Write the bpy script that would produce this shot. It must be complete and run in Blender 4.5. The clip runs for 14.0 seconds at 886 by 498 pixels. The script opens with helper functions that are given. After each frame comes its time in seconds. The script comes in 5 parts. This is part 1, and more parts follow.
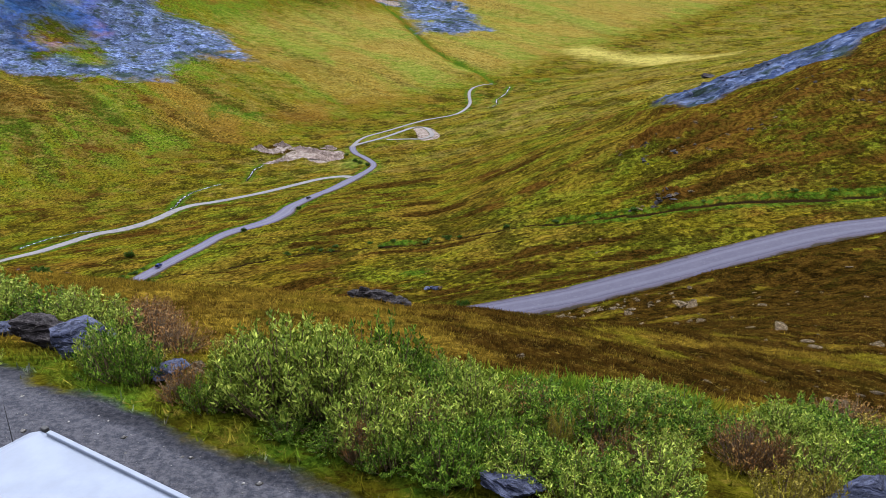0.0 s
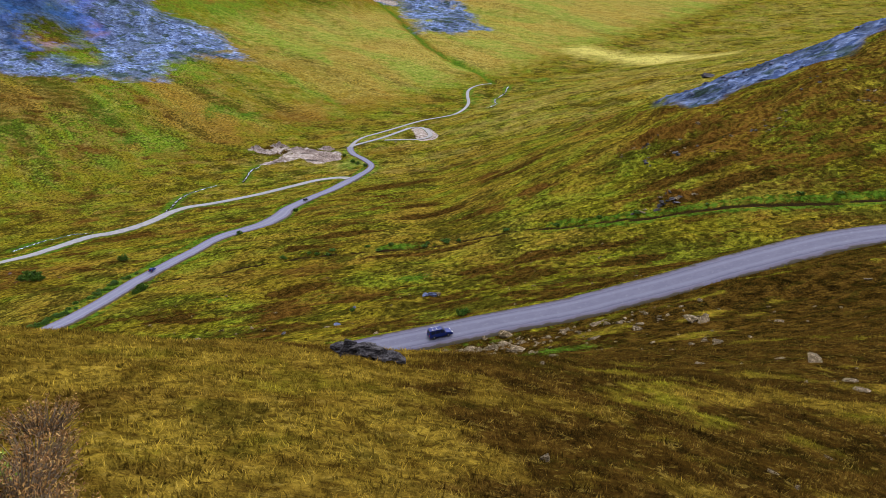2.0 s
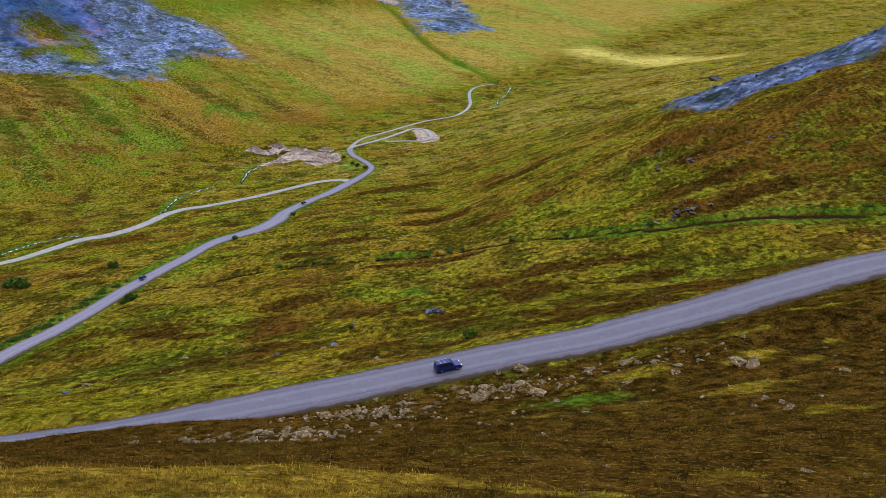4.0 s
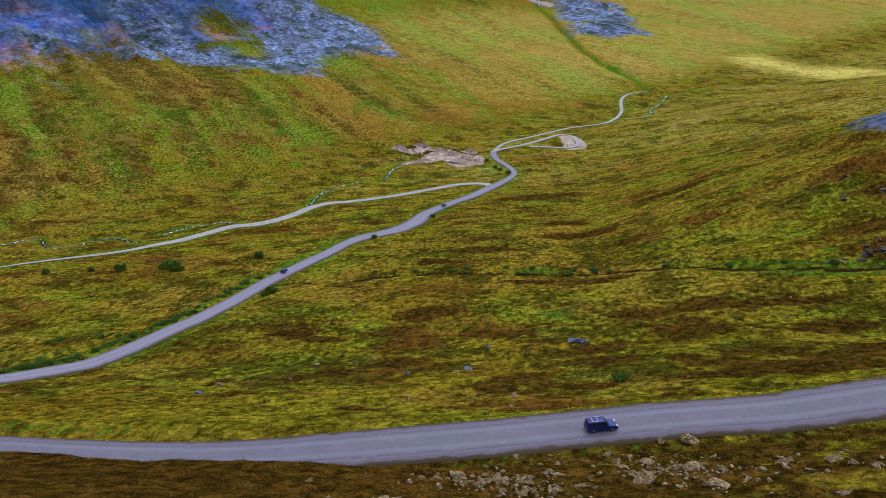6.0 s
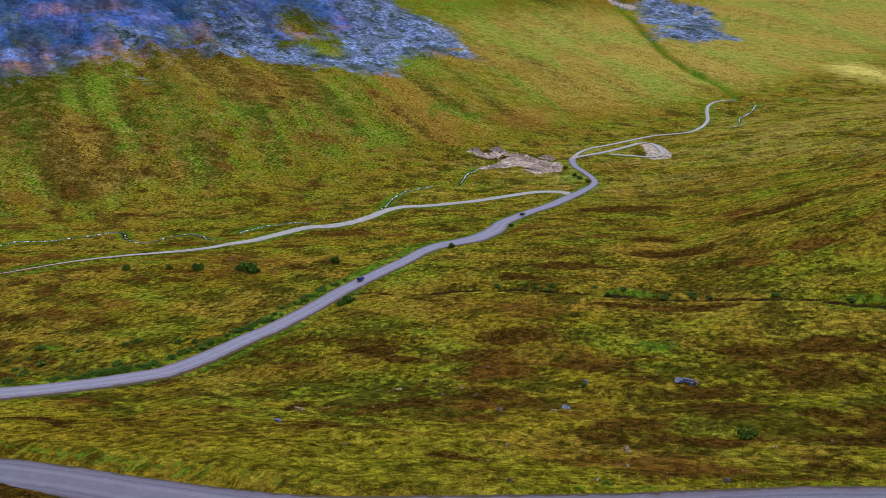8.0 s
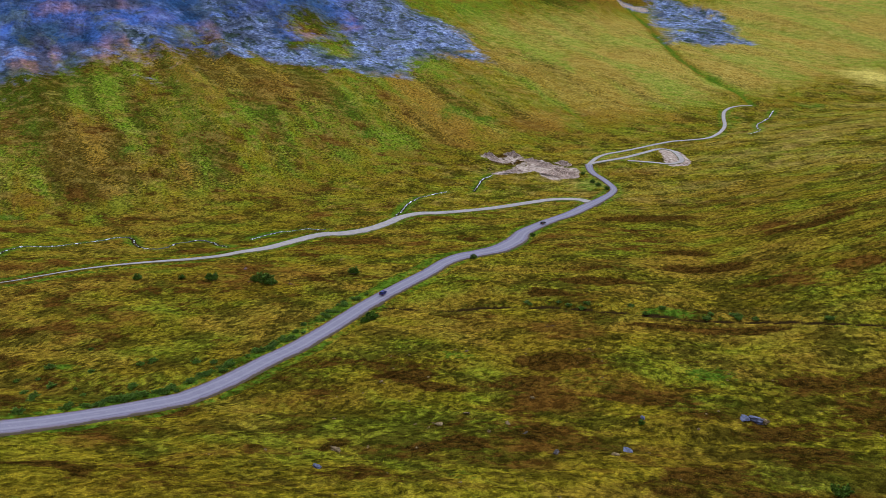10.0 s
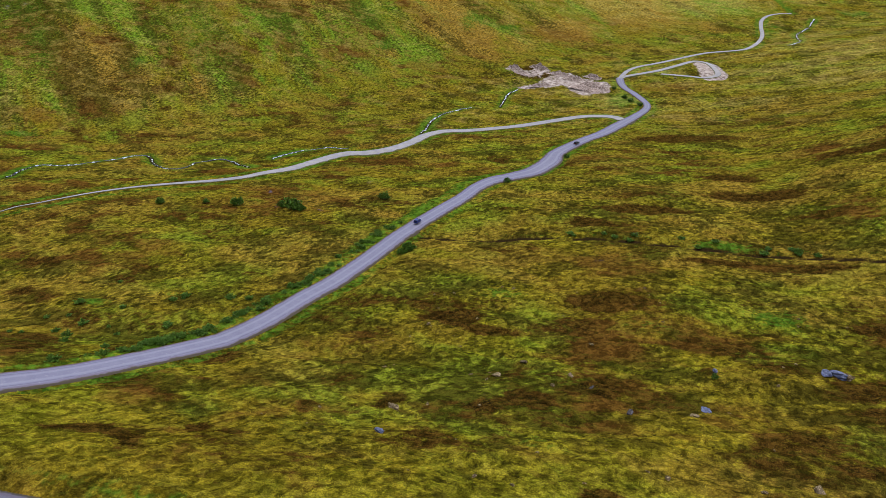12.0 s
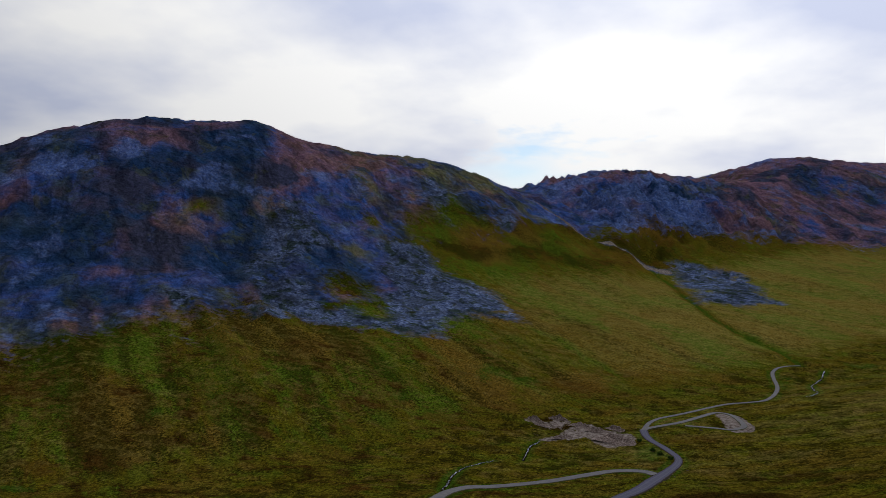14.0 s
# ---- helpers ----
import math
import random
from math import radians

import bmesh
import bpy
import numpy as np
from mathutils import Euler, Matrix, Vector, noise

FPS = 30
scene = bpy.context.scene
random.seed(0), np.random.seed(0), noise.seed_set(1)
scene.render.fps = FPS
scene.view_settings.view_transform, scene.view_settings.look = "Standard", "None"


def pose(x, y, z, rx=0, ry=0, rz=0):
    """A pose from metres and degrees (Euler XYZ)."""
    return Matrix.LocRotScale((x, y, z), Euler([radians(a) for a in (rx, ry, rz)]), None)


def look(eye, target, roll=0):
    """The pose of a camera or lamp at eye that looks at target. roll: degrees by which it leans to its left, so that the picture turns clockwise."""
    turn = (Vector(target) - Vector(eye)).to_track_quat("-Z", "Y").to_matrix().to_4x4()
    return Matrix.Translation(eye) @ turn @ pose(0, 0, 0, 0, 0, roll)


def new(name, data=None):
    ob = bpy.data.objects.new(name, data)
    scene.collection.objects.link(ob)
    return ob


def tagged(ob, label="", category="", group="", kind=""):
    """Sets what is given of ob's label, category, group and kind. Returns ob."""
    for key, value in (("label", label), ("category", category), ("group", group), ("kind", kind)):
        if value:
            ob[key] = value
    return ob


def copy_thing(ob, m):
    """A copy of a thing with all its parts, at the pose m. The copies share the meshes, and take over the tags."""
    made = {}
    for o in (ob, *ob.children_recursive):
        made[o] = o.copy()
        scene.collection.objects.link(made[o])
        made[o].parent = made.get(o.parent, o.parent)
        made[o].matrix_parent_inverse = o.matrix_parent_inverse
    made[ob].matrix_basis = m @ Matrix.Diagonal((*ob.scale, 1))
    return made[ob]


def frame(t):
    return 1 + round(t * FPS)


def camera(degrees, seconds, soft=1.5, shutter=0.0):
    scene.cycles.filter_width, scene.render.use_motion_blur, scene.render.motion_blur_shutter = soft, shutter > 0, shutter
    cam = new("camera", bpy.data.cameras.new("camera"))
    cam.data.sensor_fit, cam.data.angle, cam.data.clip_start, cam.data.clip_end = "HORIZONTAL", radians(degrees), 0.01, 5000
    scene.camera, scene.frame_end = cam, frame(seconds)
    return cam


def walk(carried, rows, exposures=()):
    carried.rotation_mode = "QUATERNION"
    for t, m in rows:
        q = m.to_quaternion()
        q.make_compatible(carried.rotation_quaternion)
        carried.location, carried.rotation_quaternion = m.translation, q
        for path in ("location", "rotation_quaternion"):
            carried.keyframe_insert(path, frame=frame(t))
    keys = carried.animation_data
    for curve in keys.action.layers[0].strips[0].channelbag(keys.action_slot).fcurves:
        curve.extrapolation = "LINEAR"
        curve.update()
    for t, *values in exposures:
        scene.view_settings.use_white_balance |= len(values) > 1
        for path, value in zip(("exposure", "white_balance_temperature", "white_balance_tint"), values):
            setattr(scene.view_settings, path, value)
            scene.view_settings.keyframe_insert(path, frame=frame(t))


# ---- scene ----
cam = camera(64.4, 14.0, soft=0.6)
PATH = [
    (0.0, pose(0.00, -0.00, 5.00, 70.00, 0.00, -0.00)),
    (0.5, pose(-0.01, 0.63, 4.99, 69.99, 0.06, -0.05)),
    (1.0, pose(-0.02, 1.93, 4.98, 69.98, 0.09, -0.07)),
    (1.5, pose(-0.03, 3.62, 4.97, 69.97, 0.05, -0.10)),
    (2.0, pose(-0.08, 6.00, 4.94, 69.95, 0.04, -0.15)),
    (2.2, pose(-0.07, 6.99, 4.92, 69.99, 0.15, -0.17)),
    (3.2, pose(-1.05, 14.31, 4.56, 69.95, -0.15, -0.15)),
    (4.1, pose(-1.93, 20.91, 4.24, 69.92, -0.42, -0.02)),
    (4.2, pose(-2.03, 21.64, 4.21, 69.90, -0.45, 0.25)),
    (4.3, pose(-2.13, 22.37, 4.17, 69.89, -0.48, 1.63)),
    (4.4, pose(-2.24, 23.20, 4.14, 69.87, -0.53, 6.15)),
    (4.5, pose(-2.36, 24.02, 4.11, 69.85, -0.58, 8.90)),
    (4.6, pose(-2.49, 24.79, 4.11, 69.85, -0.62, 10.70)),
    (4.7, pose(-2.62, 25.55, 4.10, 69.85, -0.66, 11.20)),
    (5.0, pose(-3.01, 27.85, 4.09, 69.85, -0.78, 11.54)),
    (5.5, pose(-4.62, 31.39, 3.94, 69.88, -0.93, 11.57)),
    (6.0, pose(-6.58, 35.13, 3.77, 69.92, -0.99, 11.62)),
    (6.5, pose(-8.99, 38.20, 3.84, 69.92, -1.10, 11.64)),
    (6.9, pose(-12.04, 40.64, 4.06, 69.88, -1.20, 11.90)),
    (7.0, pose(-12.81, 41.25, 4.12, 69.87, -1.22, 12.85)),
    (7.1, pose(-13.22, 41.97, 4.03, 69.86, -1.25, 14.90)),
    (7.2, pose(-13.64, 42.68, 3.95, 69.85, -1.28, 16.55)),
    (7.3, pose(-14.05, 43.40, 3.87, 69.84, -1.30, 17.05)),
    (7.5, pose(-14.88, 44.83, 3.70, 69.84, -1.36, 17.26)),
    (8.0, pose(-18.08, 48.06, 3.61, 69.86, -1.50, 17.35)),
    (10.5, pose(-36.18, 61.56, 3.66, 69.92, -2.07, 17.86)),
    (10.9, pose(-39.20, 63.64, 3.46, 69.88, -2.10, 18.20)),
    (11.0, pose(-39.96, 64.16, 3.41, 69.44, -2.11, 18.32)),
    (11.1, pose(-40.69, 64.69, 3.40, 68.80, -2.08, 18.38)),
    (11.2, pose(-41.43, 65.23, 3.40, 67.30, -2.06, 18.40)),
    (11.3, pose(-42.17, 65.77, 3.39, 66.15, -2.03, 18.42)),
    (11.4, pose(-42.91, 66.30, 3.38, 64.60, -2.01, 18.46)),
    (11.5, pose(-43.64, 66.84, 3.37, 63.32, -1.98, 18.51)),
    (11.6, pose(-44.43, 67.54, 3.56, 61.70, -1.96, 18.55)),
    (11.7, pose(-45.21, 68.24, 3.74, 60.80, -1.94, 18.58)),
    (11.8, pose(-45.99, 68.94, 3.92, 60.75, -1.92, 18.60)),
    (11.9, pose(-46.77, 69.64, 4.10, 61.45, -1.90, 18.62)),
    (12.0, pose(-47.55, 70.34, 4.28, 62.66, -1.88, 18.65)),
    (12.1, pose(-48.27, 70.88, 4.27, 63.70, -1.90, 18.68)),
    (12.2, pose(-48.99, 71.42, 4.26, 65.25, -1.91, 18.70)),
    (12.3, pose(-49.71, 71.95, 4.24, 66.70, -1.92, 18.73)),
    (12.4, pose(-50.43, 72.49, 4.23, 68.15, -1.93, 18.77)),
    (12.5, pose(-51.15, 73.03, 4.21, 69.62, -1.94, 18.81)),
    (13.0, pose(-54.77, 75.45, 4.25, 77.28, -1.91, 18.97)),
    (13.5, pose(-57.85, 77.31, 4.06, 84.34, -1.82, 19.12)),
    (14.0, pose(-61.23, 79.03, 2.74, 90.55, -1.76, 19.23)),
]

EXPOSURES = [(0.0, 0.44), (2.2, 0.40), (4.5, 0.23), (8.0, 0.14), (11.0, 0.12), (11.5, 0.12), (12.0, 0.28), (12.5, 0.3), (13.0, 0.36), (13.5, -0.5), (14.0, -1.85)]
walk(cam, PATH, EXPOSURES)

# ---- sky and light: broken cloud with the sun behind it, ahead and high ----
SUN_AZ, SUN_EL = 8.0, 56.0  # degrees to the right of the y axis, above the horizon
SUN_DIR = Vector((math.sin(radians(SUN_AZ)) * math.cos(radians(SUN_EL)), math.cos(radians(SUN_AZ)) * math.cos(radians(SUN_EL)), math.sin(radians(SUN_EL))))


def make_world():
    w = bpy.data.worlds.new("cloudy_sky")
    scene.world = w
    w.use_nodes = True
    nt = w.node_tree
    nt.nodes.clear()
    N, L = nt.nodes.new, nt.links.new

    def mth(op, a, b=None, clamp=False):
        n = N("ShaderNodeMath")
        n.operation, n.use_clamp = op, clamp
        for i, v in enumerate((a, b)):
            if v is None:
                continue
            if isinstance(v, (int, float)):
                n.inputs[i].default_value = v
            else:
                L(v, n.inputs[i])
        return n.outputs[0]

    tc = N("ShaderNodeTexCoord")
    sep = N("ShaderNodeSeparateXYZ")
    L(tc.outputs["Generated"], sep.inputs[0])
    zz = mth("ADD", mth("MAXIMUM", sep.outputs[2], 0.0), 0.22)
    comb = N("ShaderNodeCombineXYZ")
    L(mth("DIVIDE", sep.outputs[0], zz), comb.inputs[0])
    L(mth("DIVIDE", sep.outputs[1], zz), comb.inputs[1])
    comb.inputs[2].default_value = 3.7
    big = N("ShaderNodeTexNoise")
    big.inputs["Scale"].default_value, big.inputs["Detail"].default_value, big.inputs["Roughness"].default_value = 1.05, 8, 0.50
    L(comb.outputs[0], big.inputs["Vector"])
    gap = N("ShaderNodeTexNoise")
    gap.inputs["Scale"].default_value, gap.inputs["Detail"].default_value, gap.inputs["Distortion"].default_value = 0.55, 4, 0.4
    L(comb.outputs[0], gap.inputs["Vector"])
    # thick grey cloud against thin white cloud
    ramp = N("ShaderNodeValToRGB")
    ramp.color_ramp.elements[0].position, ramp.color_ramp.elements[0].color = 0.42, (1.0, 1.0, 1.0, 1)
    ramp.color_ramp.elements[1].position, ramp.color_ramp.elements[1].color = 0.62, (0.58, 0.63, 0.80, 1)
    L(big.outputs["Fac"], ramp.inputs[0])
    # a broad brightening toward the veiled sun
    vm = N("ShaderNodeVectorMath")
    vm.operation = "DOT_PRODUCT"
    L(tc.outputs["Generated"], vm.inputs[0])
    vm.inputs[1].default_value = SUN_DIR
    glow = mth("ADD", mth("MULTIPLY", mth("POWER", mth("MAXIMUM", vm.outputs["Value"], 0.0), 1.2), 4.0), 1.0)
    scl = N("ShaderNodeVectorMath")
    scl.operation = "SCALE"
    L(ramp.outputs[0], scl.inputs[0])
    L(glow, scl.inputs["Scale"])
    sky = N("ShaderNodeTexSky")
    sky.sky_type, sky.sun_disc = "NISHITA", False
    sky.sun_elevation, sky.sun_rotation = radians(SUN_EL), radians(SUN_AZ)
    blue = N("ShaderNodeVectorMath")
    blue.operation = "SCALE"
    L(sky.outputs[0], blue.inputs[0])
    blue.inputs["Scale"].default_value = 0.45
    thin = mth("MULTIPLY", mth("SUBTRACT", 0.40, gap.outputs["Fac"]), 14.0, True)
    # a ragged blue rift low over the ridge
    sub = N("ShaderNodeVectorMath")
    sub.operation = "SUBTRACT"
    L(tc.outputs["Generated"], sub.inputs[0])
    sub.inputs[1].default_value = (-0.205, 0.965, 0.158)
    flat = N("ShaderNodeVectorMath")
    flat.operation = "MULTIPLY"
    L(sub.outputs[0], flat.inputs[0])
    flat.inputs[1].default_value = (1.0, 1.0, 3.4)
    far = N("ShaderNodeVectorMath")
    far.operation = "LENGTH"
    L(flat.outputs[0], far.inputs[0])
    wisp = N("ShaderNodeTexNoise")
    wisp.inputs["Scale"].default_value, wisp.inputs["Detail"].default_value, wisp.inputs["Roughness"].default_value = 11.0, 6, 0.6
    L(flat.outputs[0], wisp.inputs["Vector"])
    rift = mth("ADD", mth("SUBTRACT", 0.09, far.outputs["Value"]), mth("MULTIPLY", mth("SUBTRACT", wisp.outputs["Fac"], 0.5), 0.45))
    thin = mth("MAXIMUM", thin, mth("MULTIPLY", rift, 9.0, True))
    mix = N("ShaderNodeMix")
    mix.data_type = "RGBA"
    L(thin, mix.inputs["Factor"])
    L(scl.outputs[0], mix.inputs[6])
    L(blue.outputs[0], mix.inputs[7])
    bg = N("ShaderNodeBackground")
    bg.inputs["Strength"].default_value = SKY_STRENGTH
    L(mix.outputs[2], bg.inputs[0])
    out = N("ShaderNodeOutputWorld")
    L(bg.outputs[0], out.inputs[0])


SKY_STRENGTH = 1.0
make_world()
sun_data = bpy.data.lights.new("sun", "SUN")
sun_data.energy, sun_data.angle, sun_data.color = 2.0, radians(11), (1.0, 0.95, 0.86)
sun = new("sun", sun_data)
sun.matrix_world = look(SUN_DIR * 100, (0, 0, 0))


# ---- materials ----
class Nodes:
    """Short hand for building a node material."""

    def __init__(self, name, rough=0.9):
        self.mat = bpy.data.materials.new(name)
        self.mat.use_nodes = True
        self.nt = self.mat.node_tree
        self.bsdf = self.nt.nodes["Principled BSDF"]
        self.bsdf.inputs["Roughness"].default_value = rough
        self.bsdf.inputs["Specular IOR Level"].default_value = 0.25

    def put(self, socket, v):
        if isinstance(v, (int, float)):
            socket.default_value = v
        elif isinstance(v, (tuple, list)):
            socket.default_value = (*v, 1)[:4] if socket.type == "RGBA" else v
        else:
            self.nt.links.new(v, socket)

    def pos(self, scale=(1, 1, 1), kind="position"):
        if kind == "position":
            src = self.nt.nodes.new("ShaderNodeNewGeometry").outputs["Position"]
        else:
            src = self.nt.nodes.new("ShaderNodeTexCoord").outputs["Object"]
        m = self.nt.nodes.new("ShaderNodeMapping")
        self.nt.links.new(src, m.inputs[0])
        m.inputs["Scale"].default_value = scale
        return m.outputs[0]

    def noise(self, vec, scale, detail=4, rough=0.55, dist=0.0):
        n = self.nt.nodes.new("ShaderNodeTexNoise")
        self.put(n.inputs["Vector"], vec)
        n.inputs["Scale"].default_value, n.inputs["Detail"].default_value = scale, detail
        n.inputs["Roughness"].default_value, n.inputs["Distortion"].default_value = rough, dist
        return n.outputs["Fac"]

    def across(self, along, up, high):
        """Place on the mountain side: along the valley and up it, each with its own scale."""
        sep = self.nt.nodes.new("ShaderNodeSeparateXYZ")
        self.put(sep.inputs[0], self.nt.nodes.new("ShaderNodeNewGeometry").outputs["Position"])
        x, y = self.math("ADD", sep.outputs[0], 397.0), self.math("SUBTRACT", sep.outputs[1], 465.0)
        u = self.math("ADD", self.math("MULTIPLY", x, -0.745), self.math("MULTIPLY", y, 0.666))
        v = self.math("ADD", self.math("MULTIPLY", x, 0.666), self.math("MULTIPLY", y, 0.745))
        out = self.nt.nodes.new("ShaderNodeCombineXYZ")
        for k, (a, b) in enumerate(((v, along), (u, up), (sep.outputs[2], high))):
            self.put(out.inputs[k], self.math("MULTIPLY", a, b))
        return out.outputs[0], u

    def voronoi(self, vec, scale, out="Distance", feature="F1"):
        n = self.nt.nodes.new("ShaderNodeTexVoronoi")
        n.feature = feature
        self.put(n.inputs["Vector"], vec)
        n.inputs["Scale"].default_value = scale
        return n.outputs[out]

    def math(self, op, a, b=0.0, clamp=False):
        n = self.nt.nodes.new("ShaderNodeMath")
        n.operation, n.use_clamp = op, clamp
        self.put(n.inputs[0], a)
        self.put(n.inputs[1], b)
        return n.outputs[0]

    def range(self, v, a, b, lo=0.0, hi=1.0):
        n = self.nt.nodes.new("ShaderNodeMapRange")
        n.interpolation_type = "SMOOTHSTEP"
        self.put(n.inputs[0], v)
        for i, x in enumerate((a, b, lo, hi)):
            n.inputs[i + 1].default_value = x
        return n.outputs[0]

    def mix(self, fac, a, b, blend="MIX"):
        n = self.nt.nodes.new("ShaderNodeMix")
        n.data_type, n.blend_type = "RGBA", blend
        self.put(n.inputs["Factor"], fac)
        self.put(n.inputs[6], a)
        self.put(n.inputs[7], b)
        return n.outputs[2]

    def attr(self, name):
        n = self.nt.nodes.new("ShaderNodeAttribute")
        n.attribute_name = name
        return n

    def split(self, col):
        n = self.nt.nodes.new("ShaderNodeSeparateColor")
        self.put(n.inputs[0], col)
        return n.outputs

    def rand(self):
        return self.nt.nodes.new("ShaderNodeObjectInfo").outputs["Random"]

    def island(self):
        return self.nt.nodes.new("ShaderNodeNewGeometry").outputs["Random Per Island"]

    def bump(self, height, strength=0.5, distance=0.1, normal=None):
        n = self.nt.nodes.new("ShaderNodeBump")
        n.inputs["Strength"].default_value, n.inputs["Distance"].default_value = strength, distance
        self.put(n.inputs["Height"], height)
        if normal is not None:
            self.put(n.inputs["Normal"], normal)
        return n.outputs[0]

    def scaled(self, col, k):
        v = self.nt.nodes.new("ShaderNodeVectorMath")
        v.operation = "SCALE"
        self.put(v.inputs[0], col)
        self.put(v.inputs["Scale"], k)
        return v.outputs[0]

    def done(self, color=None, normal=None, rough=None):
        if color is not None:
            self.put(self.bsdf.inputs["Base Color"], color)
        if normal is not None:
            self.put(self.bsdf.inputs["Normal"], normal)
        if rough is not None:
            self.put(self.bsdf.inputs["Roughness"], rough)
        return self.mat


def tundra(name, relief_on=True, tuft=False):
    """Grass, heath, scree, crag and gravel, laid out by the cover fields."""
    n = Nodes(name, 1.0)
    n.bsdf.inputs["Specular IOR Level"].default_value = 0.0
    p = n.pos()
    ca, cb = n.attr("cover_a"), n.attr("cover_b")
    scree, rock, lush = n.split(ca.outputs["Color"])[:3]
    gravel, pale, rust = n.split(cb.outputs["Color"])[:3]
    brown, wet = ca.outputs["Alpha"], cb.outputs["Alpha"]
    cc = n.attr("cover_c")
    leafy, russet, gold = n.split(cc.outputs["Color"])[:3]
    dark = cc.outputs["Alpha"]
    north = n.nt.nodes.new("ShaderNodeSeparateXYZ")
    n.put(north.inputs[0], p)
    n1 = n.noise(p, 0.011, 5, 0.6)
    face_p, up = n.across(1.0, 0.16, 0.16)
    hill = n.range(up, 10.0, 110.0)
    flat = n.math("SUBTRACT", 1.0, n.math("MULTIPLY", hill, 0.8))
    rill = n.noise(face_p, 0.05, 6, 0.66, 0.5)
    rill2 = n.noise(face_p, 0.16, 5, 0.68, 0.4)
    n2 = n.noise(n.pos((1, 1.5, 1)), 0.075, 5, 0.6, 0.4)
    n3 = n.noise(p, 0.55, 5, 0.6)
    n4 = n.noise(p, 3.2, 4, 0.65)
    streak = n.noise(n.pos((0.45, 1.3, 1.3)), 0.17, 5, 0.62, 0.8)
    tus, tus_far = n.voronoi(n.pos((1, 1.25, 1)), 1.1), n.voronoi(n.pos((0.8, 1.3, 1)), 0.26)
    fine = n.noise(n.pos((1.0, 0.75, 1.0)), 0.44, 5, 0.62, 0.6)
    speck = n.noise(n.pos((1.0, 0.72, 1.0)), 0.46, 5, 0.64, 0.6)
    col = n.mix(n.range(n2, 0.36, 0.62), (0.142, 0.142, 0.009), (0.226, 0.196, 0.016))
    col = n.mix(n.math("MULTIPLY", n.range(n1, 0.44, 0.62), 0.8), col, (0.180, 0.128, 0.010))
    col = n.mix(n.math("MULTIPLY", n.range(n3, 0.48, 0.60), 0.6), col, (0.085, 0.092, 0.006))
    col = n.mix(n.math("MULTIPLY", n.math("MULTIPLY", n.range(streak, 0.50, 0.60), 0.45), flat), col, (0.050, 0.044, 0.004))
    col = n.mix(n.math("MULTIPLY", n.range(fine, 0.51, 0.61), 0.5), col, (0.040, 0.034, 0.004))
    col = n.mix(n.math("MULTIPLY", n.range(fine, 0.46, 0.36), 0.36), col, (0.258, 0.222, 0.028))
    # gaps between tussocks darkened, their shade painted into the turf
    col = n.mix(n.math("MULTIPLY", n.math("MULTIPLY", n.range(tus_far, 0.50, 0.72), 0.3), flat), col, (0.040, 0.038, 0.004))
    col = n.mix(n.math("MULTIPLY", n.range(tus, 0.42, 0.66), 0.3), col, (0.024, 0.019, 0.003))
    # rills and bands of greener and browner turf that run down the mountain side
    col = n.mix(n.math("MULTIPLY", n.math("MULTIPLY", n.range(rill, 0.44, 0.60), 0.6), hill), col, (0.105, 0.160, 0.018))
    col = n.mix(n.math("MULTIPLY", n.math("MULTIPLY", n.range(rill2, 0.50, 0.64), 0.5), hill), col, (0.060, 0.060, 0.008))

    band = n.noise(n.pos((0.32, 1.0, 1.0)), 0.11, 7, 0.70, 1.0)
    far_turf = n.math("MULTIPLY", n.range(north.outputs[1], 190.0, 300.0), flat)
    col = n.mix(n.math("MULTIPLY", n.math("MULTIPLY", n.range(band, 0.515, 0.57), 0.45), far_turf), col, (0.036, 0.033, 0.004))
    col = n.mix(n.math("MULTIPLY", n.math("MULTIPLY", n.range(band, 0.46, 0.40), 0.30), far_turf), col, (0.300, 0.262, 0.024))

    def take(mask, wobble, k=0.9, sharp=4.0):
        v = n.math("ADD", mask, n.math("MULTIPLY", n.math("SUBTRACT", wobble, 0.5), k))
        return n.math("ADD", n.math("MULTIPLY", n.math("SUBTRACT", v, 0.5), sharp), 0.5, True)

    straw = n.mix(n.range(n3, 0.35, 0.65), (0.125, 0.072, 0.010), (0.250, 0.165, 0.022))
    straw = n.mix(n.math("MULTIPLY", n.range(n.noise(p, 1.9, 6, 0.72, 0.5), 0.46, 0.60), 0.8), straw, (0.055, 0.034, 0.006))
    col = n.mix(n.math("MULTIPLY", take(gold, n3, 1.3, 1.6), n.range(north.outputs[1], 60.0, 130.0, 0.88, 0.60)), col, straw)
    leafc = n.mix(n.range(fine, 0.42, 0.6), (0.115, 0.205, 0.016), (0.060, 0.118, 0.010))
    col = n.mix(n.math("MULTIPLY", take(leafy, rill2, 1.5, 2.4), n.range(up, 10.0, 110.0, 0.35, 0.70)), col, leafc)
    russ = n.mix(n.range(fine, 0.42, 0.6), (0.255, 0.150, 0.028), (0.135, 0.078, 0.014))
    col = n.mix(n.math("MULTIPLY", take(russet, rill2, 1.5, 2.4), n.range(up, 10.0, 110.0, 0.40, 0.75)), col, russ)
    col = n.mix(n.math("MULTIPLY", take(dark, fine, 2.2, 3.0), 0.70), col, (0.024, 0.022, 0.004))
    heath = n.mix(n.range(n3, 0.38, 0.60), (0.010, 0.005, 0.002), (0.048, 0.024, 0.005))
    heath = n.mix(n.math("MULTIPLY", n.range(n4, 0.48, 0.36), 0.65), heath, (0.086, 0.050, 0.009))
